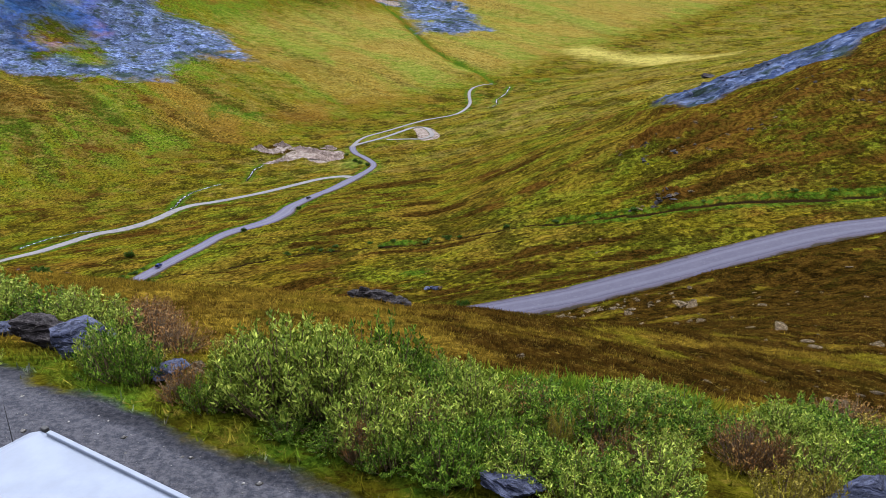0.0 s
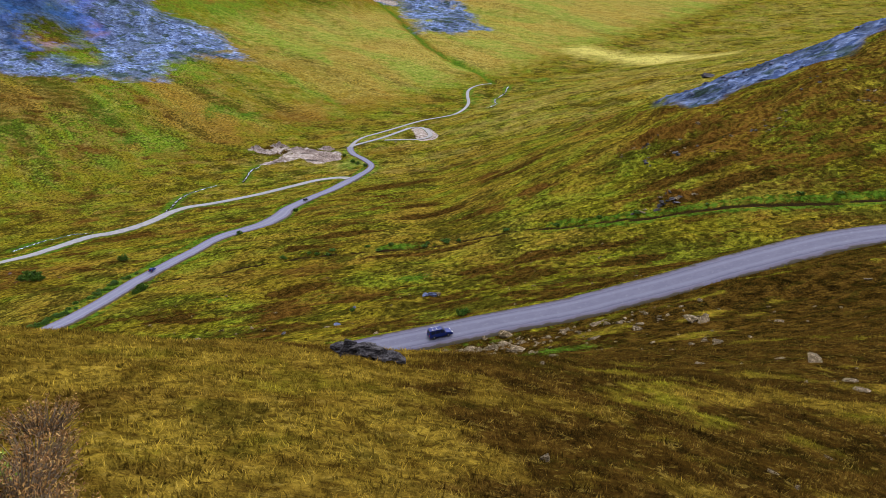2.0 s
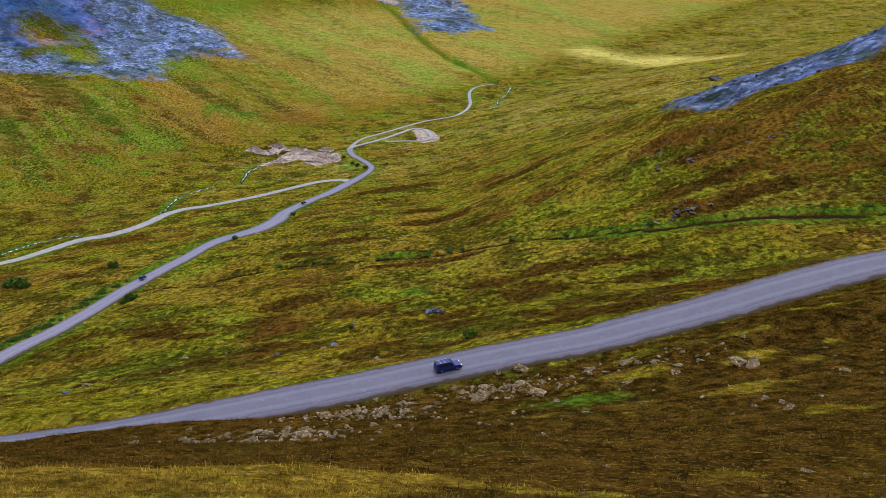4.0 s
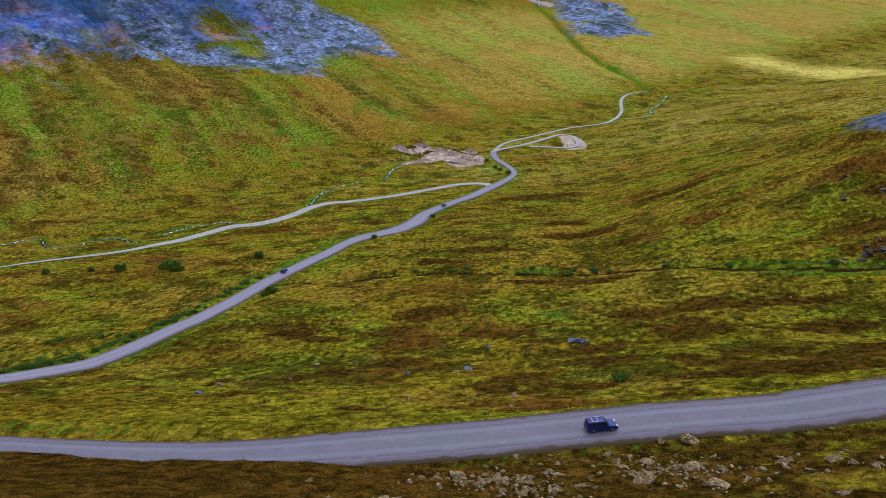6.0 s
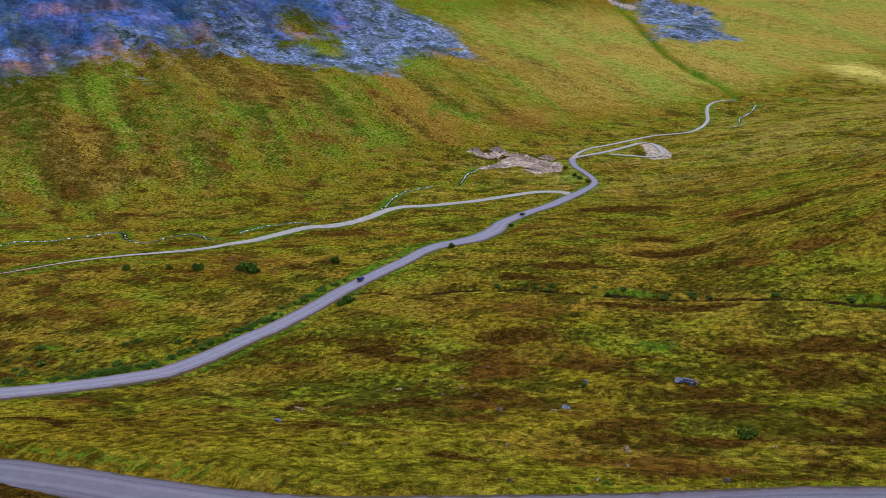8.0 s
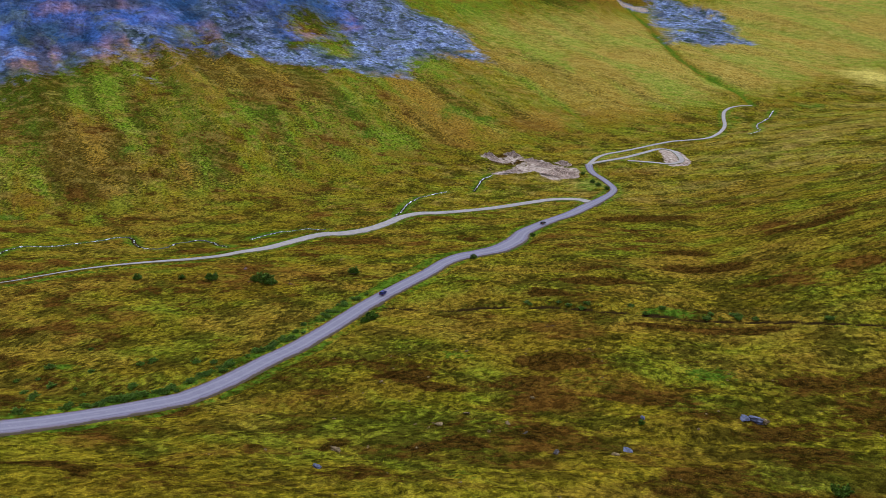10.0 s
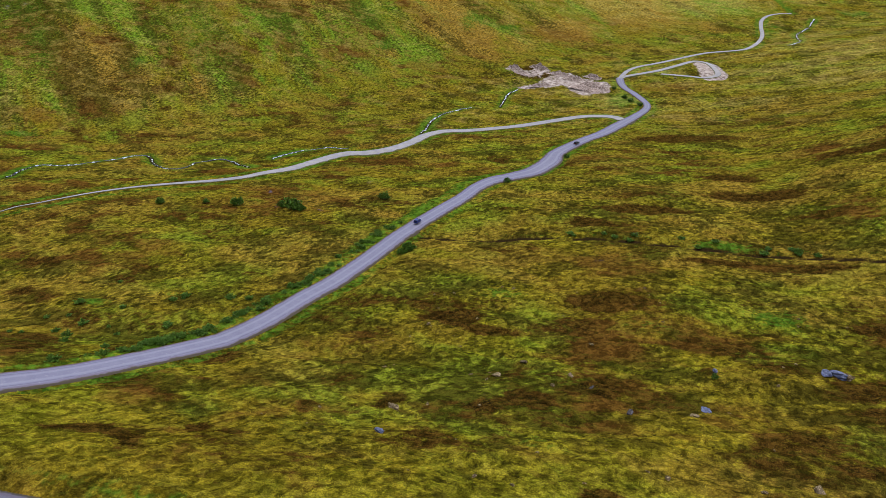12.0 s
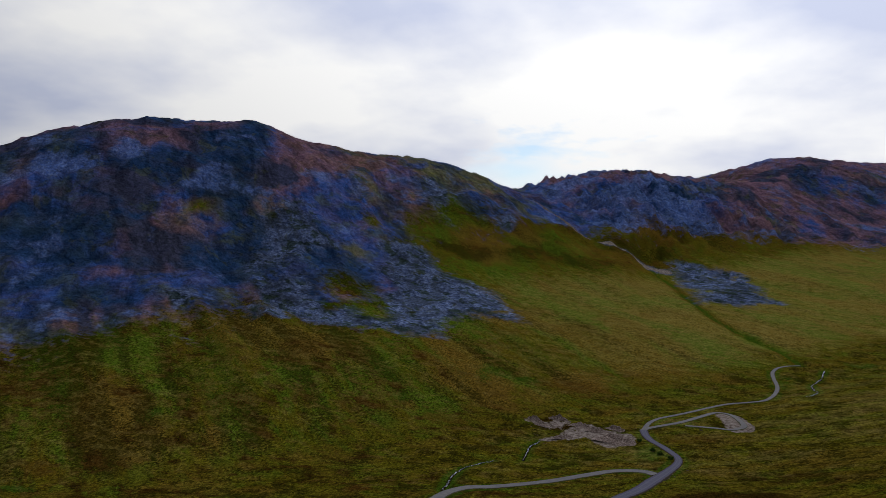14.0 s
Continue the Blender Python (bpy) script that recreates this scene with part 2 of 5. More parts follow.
    col = n.mix(n.math("MULTIPLY", take(brown, n.math("MULTIPLY", n.math("ADD", n2, n3), 0.5), 1.7), 0.92), col, heath)
    rusty = n.mix(n.range(n4, 0.35, 0.65), (0.105, 0.044, 0.010), (0.155, 0.082, 0.014))
    col = n.mix(n.math("MULTIPLY", take(rust, n2, 1.6, 3.0), 0.55), col, rusty)
    green = n.mix(n.range(n4, 0.35, 0.65), (0.024, 0.076, 0.007), (0.082, 0.160, 0.013))
    col = n.mix(n.math("MULTIPLY", take(lush, n3, 1.4, 3.0), 0.85), col, green)
    # sunlight on distant grass, painted as a paler turf colour
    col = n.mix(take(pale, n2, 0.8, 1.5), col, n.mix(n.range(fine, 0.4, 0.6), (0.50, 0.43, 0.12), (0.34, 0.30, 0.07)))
    blot = n.range(n.noise(n.pos((0.8, 1.15, 1)), 0.15, 6, 0.70, 0.5), 0.555, 0.605)
    col = n.mix(n.math("MULTIPLY", n.math("MULTIPLY", blot, 0.62), flat), col, (0.034, 0.027, 0.004))
    # tussocks: light tips, and the shade of hollows put into the colour
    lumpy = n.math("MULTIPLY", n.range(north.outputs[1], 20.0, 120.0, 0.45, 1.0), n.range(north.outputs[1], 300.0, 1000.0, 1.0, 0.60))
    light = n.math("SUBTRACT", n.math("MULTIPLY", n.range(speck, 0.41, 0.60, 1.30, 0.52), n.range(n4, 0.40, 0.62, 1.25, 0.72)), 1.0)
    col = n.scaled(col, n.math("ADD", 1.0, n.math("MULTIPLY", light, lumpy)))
    # tussock hollows close by: crevice shade painted in as noise, with straw tips
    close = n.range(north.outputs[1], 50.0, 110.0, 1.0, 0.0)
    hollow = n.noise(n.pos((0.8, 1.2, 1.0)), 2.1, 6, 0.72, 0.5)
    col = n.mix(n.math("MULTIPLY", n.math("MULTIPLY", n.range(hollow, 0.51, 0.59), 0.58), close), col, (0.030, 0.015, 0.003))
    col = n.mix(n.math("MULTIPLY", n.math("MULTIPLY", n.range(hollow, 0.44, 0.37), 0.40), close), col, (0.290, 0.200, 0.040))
    stones = n.voronoi(p, 0.30, "Color")
    stv = n.split(stones)[0]
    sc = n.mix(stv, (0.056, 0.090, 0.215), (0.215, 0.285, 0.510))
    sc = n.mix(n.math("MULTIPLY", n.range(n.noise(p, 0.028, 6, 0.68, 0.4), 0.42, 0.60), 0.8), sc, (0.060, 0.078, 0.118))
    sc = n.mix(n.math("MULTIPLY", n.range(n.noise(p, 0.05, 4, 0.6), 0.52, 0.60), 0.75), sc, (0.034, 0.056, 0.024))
    patch = n.noise(p, 0.03, 6, 0.65)
    grain = n.noise(p, 0.16, 6, 0.72, 0.4)
    # crag blues deepened: the distance haze is put into the rock colour
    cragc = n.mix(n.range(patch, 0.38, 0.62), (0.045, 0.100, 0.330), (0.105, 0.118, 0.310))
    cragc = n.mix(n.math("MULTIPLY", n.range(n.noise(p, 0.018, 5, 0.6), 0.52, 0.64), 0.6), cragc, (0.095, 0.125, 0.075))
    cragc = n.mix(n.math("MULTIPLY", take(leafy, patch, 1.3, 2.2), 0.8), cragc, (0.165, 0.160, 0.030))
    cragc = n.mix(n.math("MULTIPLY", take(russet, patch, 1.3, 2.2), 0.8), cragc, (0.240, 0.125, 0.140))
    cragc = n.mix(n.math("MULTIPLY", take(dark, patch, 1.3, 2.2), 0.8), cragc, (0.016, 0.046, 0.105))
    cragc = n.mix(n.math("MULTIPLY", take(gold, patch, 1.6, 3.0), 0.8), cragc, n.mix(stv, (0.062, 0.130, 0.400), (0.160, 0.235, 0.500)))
    # tongues of turf and moss between the blocks
    turf = n.noise(n.pos((1, 1, 0.5)), 0.022, 7, 0.68, 0.6)
    cragc = n.mix(n.math("MULTIPLY", n.range(turf, 0.56, 0.63), 0.45), cragc, (0.085, 0.100, 0.026))
    sc = n.mix(n.math("MULTIPLY", n.range(turf, 0.57, 0.63), 0.7), sc, (0.060, 0.072, 0.024))
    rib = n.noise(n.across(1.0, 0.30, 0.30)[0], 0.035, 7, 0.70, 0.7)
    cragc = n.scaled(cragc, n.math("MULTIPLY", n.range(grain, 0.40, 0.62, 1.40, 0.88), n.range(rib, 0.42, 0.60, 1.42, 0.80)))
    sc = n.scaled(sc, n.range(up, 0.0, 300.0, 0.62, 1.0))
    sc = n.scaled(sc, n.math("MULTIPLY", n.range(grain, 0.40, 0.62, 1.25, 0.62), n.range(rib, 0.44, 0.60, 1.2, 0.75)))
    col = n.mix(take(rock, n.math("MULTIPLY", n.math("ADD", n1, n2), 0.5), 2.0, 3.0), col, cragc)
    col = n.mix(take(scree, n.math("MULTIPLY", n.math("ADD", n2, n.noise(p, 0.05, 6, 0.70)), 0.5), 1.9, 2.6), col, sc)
    grit = n.mix(n.range(n.noise(p, 9.0, 4, 0.7), 0.35, 0.65), (0.060, 0.064, 0.084), (0.125, 0.127, 0.152))
    grit = n.mix(n.range(n.voronoi(p, 9.0), 0.12, 0.05), grit, (0.28, 0.27, 0.27))
    sepp = n.nt.nodes.new("ShaderNodeSeparateXYZ")
    n.put(sepp.inputs[0], p)
    granite = n.mix(n.range(n.noise(p, 0.35, 5, 0.7), 0.35, 0.65), (0.120, 0.085, 0.072), (0.42, 0.365, 0.34))
    grit = n.mix(n.range(sepp.outputs[1], 100.0, 300.0), grit, granite)
    col = n.mix(take(gravel, n3, 0.8, 5.0), col, grit)
    col = n.mix(take(wet, n3, 0.5, 4.0), col, (0.022, 0.014, 0.006))
    nor = None
    if relief_on:
        h = n.math("ADD", n.math("SUBTRACT", n.math("MULTIPLY", n3, 1.2), n.math("MULTIPLY", tus, 0.5)), n.math("ADD", n.math("MULTIPLY", n4, 0.35), n.math("ADD", n.math("MULTIPLY", streak, 0.8), n.math("MULTIPLY", fine, 1.0))))
        stoney = n.math("MAXIMUM", scree, rock)
        h = n.math("MULTIPLY", h, n.range(gravel, 0.3, 0.8, 1.0, 0.015))
        h = n.math("ADD", h, n.math("MULTIPLY", n.math("MULTIPLY", n.noise(p, 14.0, 3, 0.7), gravel), 0.12))
        hb = n.math("ADD", h, n.math("MULTIPLY", n.math("MULTIPLY", n.voronoi(p, 0.30), stoney), 1.5))
        big = n.math("MULTIPLY", n.math("ADD", n.noise(p, 0.045, 6, 0.62, 0.5), n.math("MULTIPLY", n1, 0.5)), rock)
        nor = n.bump(big, 1.0, 30.0)
        nor = n.bump(hb, 1.0, 0.7, nor)
    if tuft:
        k = n.range(n.island(), 0.0, 1.0, 0.72, 1.80)
        col = n.scaled(col, k)
        upright = n.nt.nodes.new("ShaderNodeCombineXYZ")
        upright.inputs[2].default_value = 1.0
        nor = upright.outputs[0]
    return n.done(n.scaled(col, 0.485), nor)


def rock_mat(name, dark, light, lichen=(0.30, 0.27, 0.16), scale=1.0, mossy=0.0):
    n = Nodes(name, 0.9)
    n.bsdf.inputs["Specular IOR Level"].default_value = 0.08
    p = n.pos(kind="object")
    a = n.noise(p, 1.6 * scale, 6, 0.65, 0.6)
    b = n.noise(p, 9 * scale, 5, 0.7)
    layer = n.noise(n.pos((0.6, 0.6, 4.5), "object"), 1.8 * scale, 4, 0.6, 0.5)
    col = n.mix(n.range(a, 0.35, 0.65), dark, light)
    col = n.mix(n.math("MULTIPLY", n.range(layer, 0.52, 0.58), 0.75), col, tuple(0.35 * c for c in dark))
    col = n.mix(n.math("MULTIPLY", n.range(b, 0.58, 0.68), 0.6), col, lichen)
    moss = n.noise(p, 2.6 * scale, 6, 0.7, 0.8)
    col = n.mix(n.range(moss, 0.46, 0.53, 0.0, mossy), col, (0.045, 0.030, 0.008))
    v = n.scaled(n.mix(n.rand(), col, n.mix(0.2, col, light)), 0.55)
    return n.done(v, n.bump(n.math("ADD", n.math("MULTIPLY", b, 0.4), n.math("ADD", a, n.math("MULTIPLY", layer, 1.6))), 1.0, 0.25))


def leaf_mat(name, dark, mid, light):
    n = Nodes(name, 0.55)
    isl = n.island()
    col = n.mix(n.range(isl, 0.0, 0.6), dark, mid)
    col = n.mix(n.range(isl, 0.6, 1.0), col, light)
    col = n.mix(n.math("MULTIPLY", n.noise(n.pos(), 0.9, 3), 0.55), col, dark)
    n.bsdf.inputs["Specular IOR Level"].default_value = 0.05
    return n.done(n.scaled(col, 0.95))


def plain(name, color, rough=0.5, metal=0.0, grain=0.0, coat=0.0):
    n = Nodes(name, rough)
    n.bsdf.inputs["Metallic"].default_value = metal
    n.bsdf.inputs["Coat Weight"].default_value = coat
    p = n.pos(kind="object")
    a = n.noise(p, 3.0, 5, 0.6)
    col = n.mix(n.range(a, 0.3, 0.7), tuple(0.86 * c for c in color), tuple(min(1, 1.1 * c) for c in color))
    return n.done(col, n.bump(n.noise(p, 60, 3), grain, 0.01) if grain else None, n.range(a, 0.3, 0.7, rough * 0.85, min(1, rough * 1.2)))


def road_mat(name, gain=0.5):
    n = Nodes(name, 0.95)
    n.bsdf.inputs["Specular IOR Level"].default_value = 0.05
    p = n.pos()
    across = n.attr("across").outputs["Fac"]
    fine = n.noise(p, 7.0, 4, 0.7)
    mid = n.noise(p, 0.35, 5, 0.6)
    col = n.mix(n.range(mid, 0.35, 0.65), (0.092, 0.092, 0.138), (0.104, 0.104, 0.152))
    col = n.mix(n.range(fine, 0.35, 0.7, 0.0, 0.14), col, (0.20, 0.195, 0.24))
    wheel = n.math("ABSOLUTE", n.math("SUBTRACT", n.math("ABSOLUTE", across), 0.40))
    col = n.mix(n.range(wheel, 0.16, 0.05, 0.0, 0.42), col, (0.150, 0.150, 0.205))
    rut = n.math("ABSOLUTE", n.math("SUBTRACT", n.math("ABSOLUTE", n.math("ADD", across, n.math("MULTIPLY", n.math("SUBTRACT", mid, 0.5), 0.18))), 0.66))
    col = n.mix(n.range(rut, 0.07, 0.02, 0.0, 0.55), col, (0.062, 0.060, 0.098))
    col = n.mix(n.math("MULTIPLY", n.range(n.noise(p, 1.3, 6, 0.72), 0.56, 0.66), 0.35), col, (0.200, 0.195, 0.225))
    edge = n.math("ADD", n.math("ABSOLUTE", across), n.math("MULTIPLY", n.math("SUBTRACT", mid, 0.5), 0.5))
    col = n.mix(n.range(edge, 0.74, 0.90), col, (0.088, 0.078, 0.110))
    col = n.mix(n.range(edge, 0.93, 1.04), col, (0.045, 0.038, 0.028))
    return n.done(n.scaled(col, gain), n.bump(n.math("ADD", fine, n.math("MULTIPLY", mid, 2.0)), 0.5, 0.05))


def track_mat():
    n = Nodes("pale_track", 0.92)
    p = n.pos()
    mid = n.noise(p, 0.22, 5, 0.6)
    fine = n.noise(p, 2.5, 4, 0.7)
    across = n.attr("across").outputs["Fac"]
    col = n.mix(n.range(mid, 0.35, 0.65), (0.150, 0.148, 0.168), (0.215, 0.206, 0.215))
    col = n.mix(n.range(fine, 0.4, 0.7, 0.0, 0.4), col, (0.29, 0.27, 0.26))
    edge = n.math("ADD", n.math("ABSOLUTE", across), n.math("MULTIPLY", n.math("SUBTRACT", mid, 0.5), 0.9))
    col = n.mix(n.range(edge, 0.88, 1.08), col, (0.055, 0.058, 0.012))
    return n.done(n.scaled(col, 0.5), n.bump(fine, 0.5, 0.08))


def water_mat():
    n = Nodes("brook_water", 0.12)
    p = n.pos()
    foam = n.range(n.noise(p, 0.35, 5, 0.7), 0.53, 0.62)
    col = n.mix(foam, (0.03, 0.035, 0.035), (0.45, 0.50, 0.56))
    return n.done(n.scaled(col, 0.6), n.bump(n.noise(p, 3.0, 4), 0.6, 0.1), n.range(foam, 0, 1, 0.1, 0.7))


M = {}
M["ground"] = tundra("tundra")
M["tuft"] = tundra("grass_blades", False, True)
M["road"] = road_mat("packed_gravel")
# same gravel as above, brightened to paint in the grazing light of distance
M["road_pale"] = road_mat("packed_gravel_far_lit", 0.66)
M["track"] = track_mat()
M["water"] = water_mat()
M["rock_pale"] = rock_mat("pale_lichened_rock", (0.050, 0.032, 0.020), (0.370, 0.280, 0.180), (0.08, 0.066, 0.026), mossy=0.92)
M["rock_blue"] = rock_mat("blue_grey_schist", (0.036, 0.045, 0.095), (0.135, 0.155, 0.255), (0.22, 0.23, 0.27))
M["rock_dark"] = rock_mat("dark_schist", (0.014, 0.012, 0.016), (0.085, 0.076, 0.084), (0.34, 0.32, 0.31))
M["pebble"] = rock_mat("pale_pebble", (0.20, 0.19, 0.19), (0.55, 0.54, 0.54), (0.70, 0.69, 0.68))
M["spoil"] = rock_mat("stony_spoil", (0.095, 0.058, 0.045), (0.46, 0.37, 0.34), (0.70, 0.64, 0.60), 0.5)
M["willow"] = leaf_mat("willow_leaves", (0.046, 0.078, 0.009), (0.195, 0.258, 0.034), (0.40, 0.455, 0.092))
M["lush"] = leaf_mat("dark_alder_leaves", (0.018, 0.046, 0.005), (0.084, 0.160, 0.015), (0.25, 0.35, 0.042))
M["alder"] = leaf_mat("deep_green_leaves", (0.016, 0.042, 0.005), (0.042, 0.090, 0.009), (0.10, 0.16, 0.022))
M["yellowing"] = leaf_mat("yellowing_leaves", (0.09, 0.075, 0.012), (0.22, 0.19, 0.03), (0.38, 0.31, 0.06))
M["russet"] = leaf_mat("russet_stems", (0.085, 0.040, 0.014), (0.175, 0.092, 0.030), (0.28, 0.18, 0.06))
M["bark"] = plain("willow_bark", (0.085, 0.058, 0.035), 0.85)
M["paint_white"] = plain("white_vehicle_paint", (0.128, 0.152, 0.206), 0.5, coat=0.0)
M["paint_blue"] = plain("dark_blue_paint", (0.008, 0.014, 0.075), 0.5)
M["paint_black"] = plain("black_paint", (0.012, 0.012, 0.016), 0.5)
M["glass"] = plain("tinted_glass", (0.008, 0.010, 0.016), 0.4)
M["rubber"] = plain("tyre_rubber", (0.014, 0.014, 0.014), 0.85)
M["metal"] = plain("brushed_metal", (0.16, 0.16, 0.18), 0.45, 0.6)
M["lens"] = plain("headlamp_lens", (0.35, 0.35, 0.36), 0.3)
M["tail"] = plain("red_lens", (0.30, 0.012, 0.010), 0.2)
for k in ("paint_blue", "paint_black", "glass"):
    M[k].node_tree.nodes["Principled BSDF"].inputs["Specular IOR Level"].default_value = 0.06
M["trim"] = plain("black_trim", (0.02, 0.02, 0.022), 0.55)

# ---- the lie of the land ----
def lattice(ix, iy, seed):
    h = (ix.astype(np.int64) * 374761393 + iy.astype(np.int64) * 668265263 + seed * 974634777) & 0x7FFFFFFF
    h = ((h ^ (h >> 13)) * 1274126177) & 0x7FFFFFFF
    return ((h ^ (h >> 16)) & 0xFFFF) / 32767.5 - 1.0


def vnoise(x, y, seed=0):
    """Smooth value noise, -1 to 1, on arrays."""
    fx, fy = np.floor(x), np.floor(y)
    u, v = x - fx, y - fy
    u, v = u * u * u * (u * (u * 6 - 15) + 10), v * v * v * (v * (v * 6 - 15) + 10)
    a, b = lattice(fx, fy, seed), lattice(fx + 1, fy, seed)
    c, d = lattice(fx, fy + 1, seed), lattice(fx + 1, fy + 1, seed)
    return (a + (b - a) * u) * (1 - v) + (c + (d - c) * u) * v


def fbm(x, y, octaves=4, seed=0):
    total, gain = np.zeros_like(x), 0.5
    for k in range(octaves):
        c, s = math.cos(0.6 + 1.1 * k), math.sin(0.6 + 1.1 * k)
        total += gain * vnoise((c * x - s * y) * 2.03 ** k + 17.3 * k, (s * x + c * y) * 2.03 ** k - 9.1 * k, seed + k)
        gain *= 0.5
    return total


def soft(x, w=10.0):
    return 0.5 * (x + np.sqrt(x * x + w * w)) - 0.5 * w


def smooth_curve(x, xs, ys):
    """A smooth curve through knots, held to straight lines outside."""
    xs, ys = np.asarray(xs, float), np.asarray(ys, float)
    h = np.diff(xs)
    s = np.diff(ys) / h
    m = np.concatenate([[s[0]], (s[:-1] * h[1:] + s[1:] * h[:-1]) / (h[1:] + h[:-1]), [s[-1]]])
    x = np.clip(x, xs[0], xs[-1])
    i = np.clip(np.searchsorted(xs, x) - 1, 0, len(xs) - 2)
    t = (x - xs[i]) / h[i]
    return ((1 + 2 * t) * (1 - t) ** 2 * ys[i] + t * (1 - t) ** 2 * h[i] * m[i]
            + t * t * (3 - 2 * t) * ys[i + 1] + t * t * (t - 1) * h[i] * m[i + 1])


def sstep(x, a, b):
    t = np.clip((x - a) / (b - a), 0, 1)
    return t * t * (3 - 2 * t)


# the pass side: a fall line down y, with a slope across it on either hand
FALL_Y = (-400, -60, 0, 11, 18, 25, 34, 42, 60, 90, 125, 175, 215, 290, 360, 470, 640, 800, 1000, 1400)
FALL_Z = (60, 4, -2.3, -2.6, -4.4, -6.9, -10.4, -14.6, -25, -42.5, -58.6, -75.5, -84.5, -100, -108, -121, -138, -135, -150, -190)
RIGHT_Y = (0, 11, 20, 28, 36, 45, 60, 90, 120, 175, 215, 280, 340, 420, 520, 650, 800, 1000, 1500)
RIGHT_S = (0.0, -0.06, -0.31, -0.27, -0.17, -0.09, 0.03, 0.14, 0.25, 0.24, 0.16, 0.29, 0.40, 0.44, 0.37, 0.27, 0.22, 0.2, 0.2)
LEFT_Y = (0, 10, 25, 45, 80, 120, 200, 300, 450, 650, 1000)
LEFT_S = (0.0, -0.04, -0.07, -0.02, 0.06, 0.09, 0.15, 0.115, 0.135, 0.105, 0.1)
# the mountain across the valley: along the valley v, across it u
CREST_V = (-1500, -700, -158, -75, 70, 174, 291, 420, 573, 717, 909, 1054, 1209, 1421, 1634, 1923, 2022, 2169, 2446, 2767, 3600)
CREST_Z = (60, 90, 185, 222, 263, 273, 286, 261, 244, 244, 206, 188, 226, 265, 267, 279, 306, 375, 393, 411, 380)
RISE_U = (-400, 0, 60, 123, 200, 300, 400, 500, 560, 1060, 1300, 1800, 2600)
RISE_F = (0, 0, 0.012, 0.035, 0.085, 0.145, 0.2, 0.265, 0.32, 1.0, 0.93, 0.7, 0.3)


def valley(x, y):
    return (x + 397) * -0.745 + (y - 465) * 0.666, (x + 397) * 0.666 + (y - 465) * 0.745


def base_height(x, y):
    near = smooth_curve(y, FALL_Y, FALL_Z)
    near = near + np.interp(y, RIGHT_Y, RIGHT_S) * (soft(x) - 0.25 * soft(x - 260, 60)) - np.interp(y, LEFT_Y, LEFT_S) * (soft(-x) - 0.55 * soft(-x - 380, 80))
    u, v = valley(x, y)
    floor_z = -177 + 0.075 * soft(v + 300, 100) - 22.5
    floor_z = floor_z + 0.03 * soft(v - 700, 100)
    crest = smooth_curve(v, CREST_V, CREST_Z)
    face = smooth_curve(u, RISE_U, RISE_F)
    far = floor_z + (crest - floor_z) * face
    return 0.5 * (near + far + np.sqrt((near - far) ** 2 + 30.0)), u, v


def relief(x, y, u, v):
    """Hummocks near, gullies and crags on the mountain."""
    r = np.hypot(x, y)
    small = 0.9 * fbm(x / 14, y / 9, 4, 3) * sstep(r, 10, 60) + 0.25 * fbm(x / 3.0, y / 2.2, 3, 8) * sstep(r, 8, 20)
    small = small + 2.2 * fbm(x / 60, y / 42, 3, 21) * sstep(r, 40, 160)
    m = sstep(u, 40, 420)
    hi = sstep(u, 380, 640) * (1 - sstep(u, 1500, 2200))
    dome = 1 - sstep(v, 850, 1050)
    top = 1 - 0.7 * np.exp(-((u - 1060) / 110) ** 2)
    gully = -abs(vnoise(v / 75 + 0.6 * vnoise(u / 160, v / 160, 4), u / 420, 31)) * 9 * m * (1 - 0.8 * hi)
    spur = (0.30 - abs(fbm(v / 230 + 0.6 * vnoise(u / 240, v / 240, 6), u / 330, 3, 41)) * 1.6) * 34 * hi * (1 - 0.5 * dome) * top
    rough = fbm(v / 36, u / 44, 5, 51)
    crag = hi * (8 + 5 * (1 - dome)) * rough * top + 16 * hi * (0.22 - abs(fbm(v / 60, u / 62, 4, 61))) * sstep(u, 520, 700)
    cliff = sstep(v, 1040, 1140) * (1 - sstep(v, 1500, 1800)) * sstep(u, 560, 640) * top
    crag = crag + cliff * (48 * (0.24 - abs(fbm(v / 46, u / 64, 5, 65))) + 20 * fbm(v / 16, u / 26, 3, 67))
    tooth = (0.30 - abs(fbm(v / 34, u / 60, 3, 91))) * 30 * np.exp(-((u - 1050) / 90) ** 2) * sstep(v, 1050, 1250) * (1 - sstep(v, 1900, 2050))
    low = m * 5 * fbm(v / 110, u / 150, 3, 71) + tooth
    # the stony right-hand hill
    knob = sstep(x, 70, 130) * sstep(y, 250, 320) * (1 - sstep(y, 620, 800)) * (5.0 * fbm(x / 26, y / 34, 4, 81))
    knob = knob + np.exp(-((x - 112) / 30) ** 2 - ((y - 355) / 12) ** 2) * (3.5 + 8 * fbm(x / 8, y / 7, 4, 87)) + np.exp(-((x - 91) / 13) ** 2 - ((y - 279) / 5) ** 2) * (2 + 5 * fbm(x / 5, y / 4, 4, 89))
    return small * (1 - 0.4 * hi) + gully + spur + crag + low + knob


def ground_height(x, y):
    z, u, v = base_height(x, y)
    return z + relief(x, y, u, v)

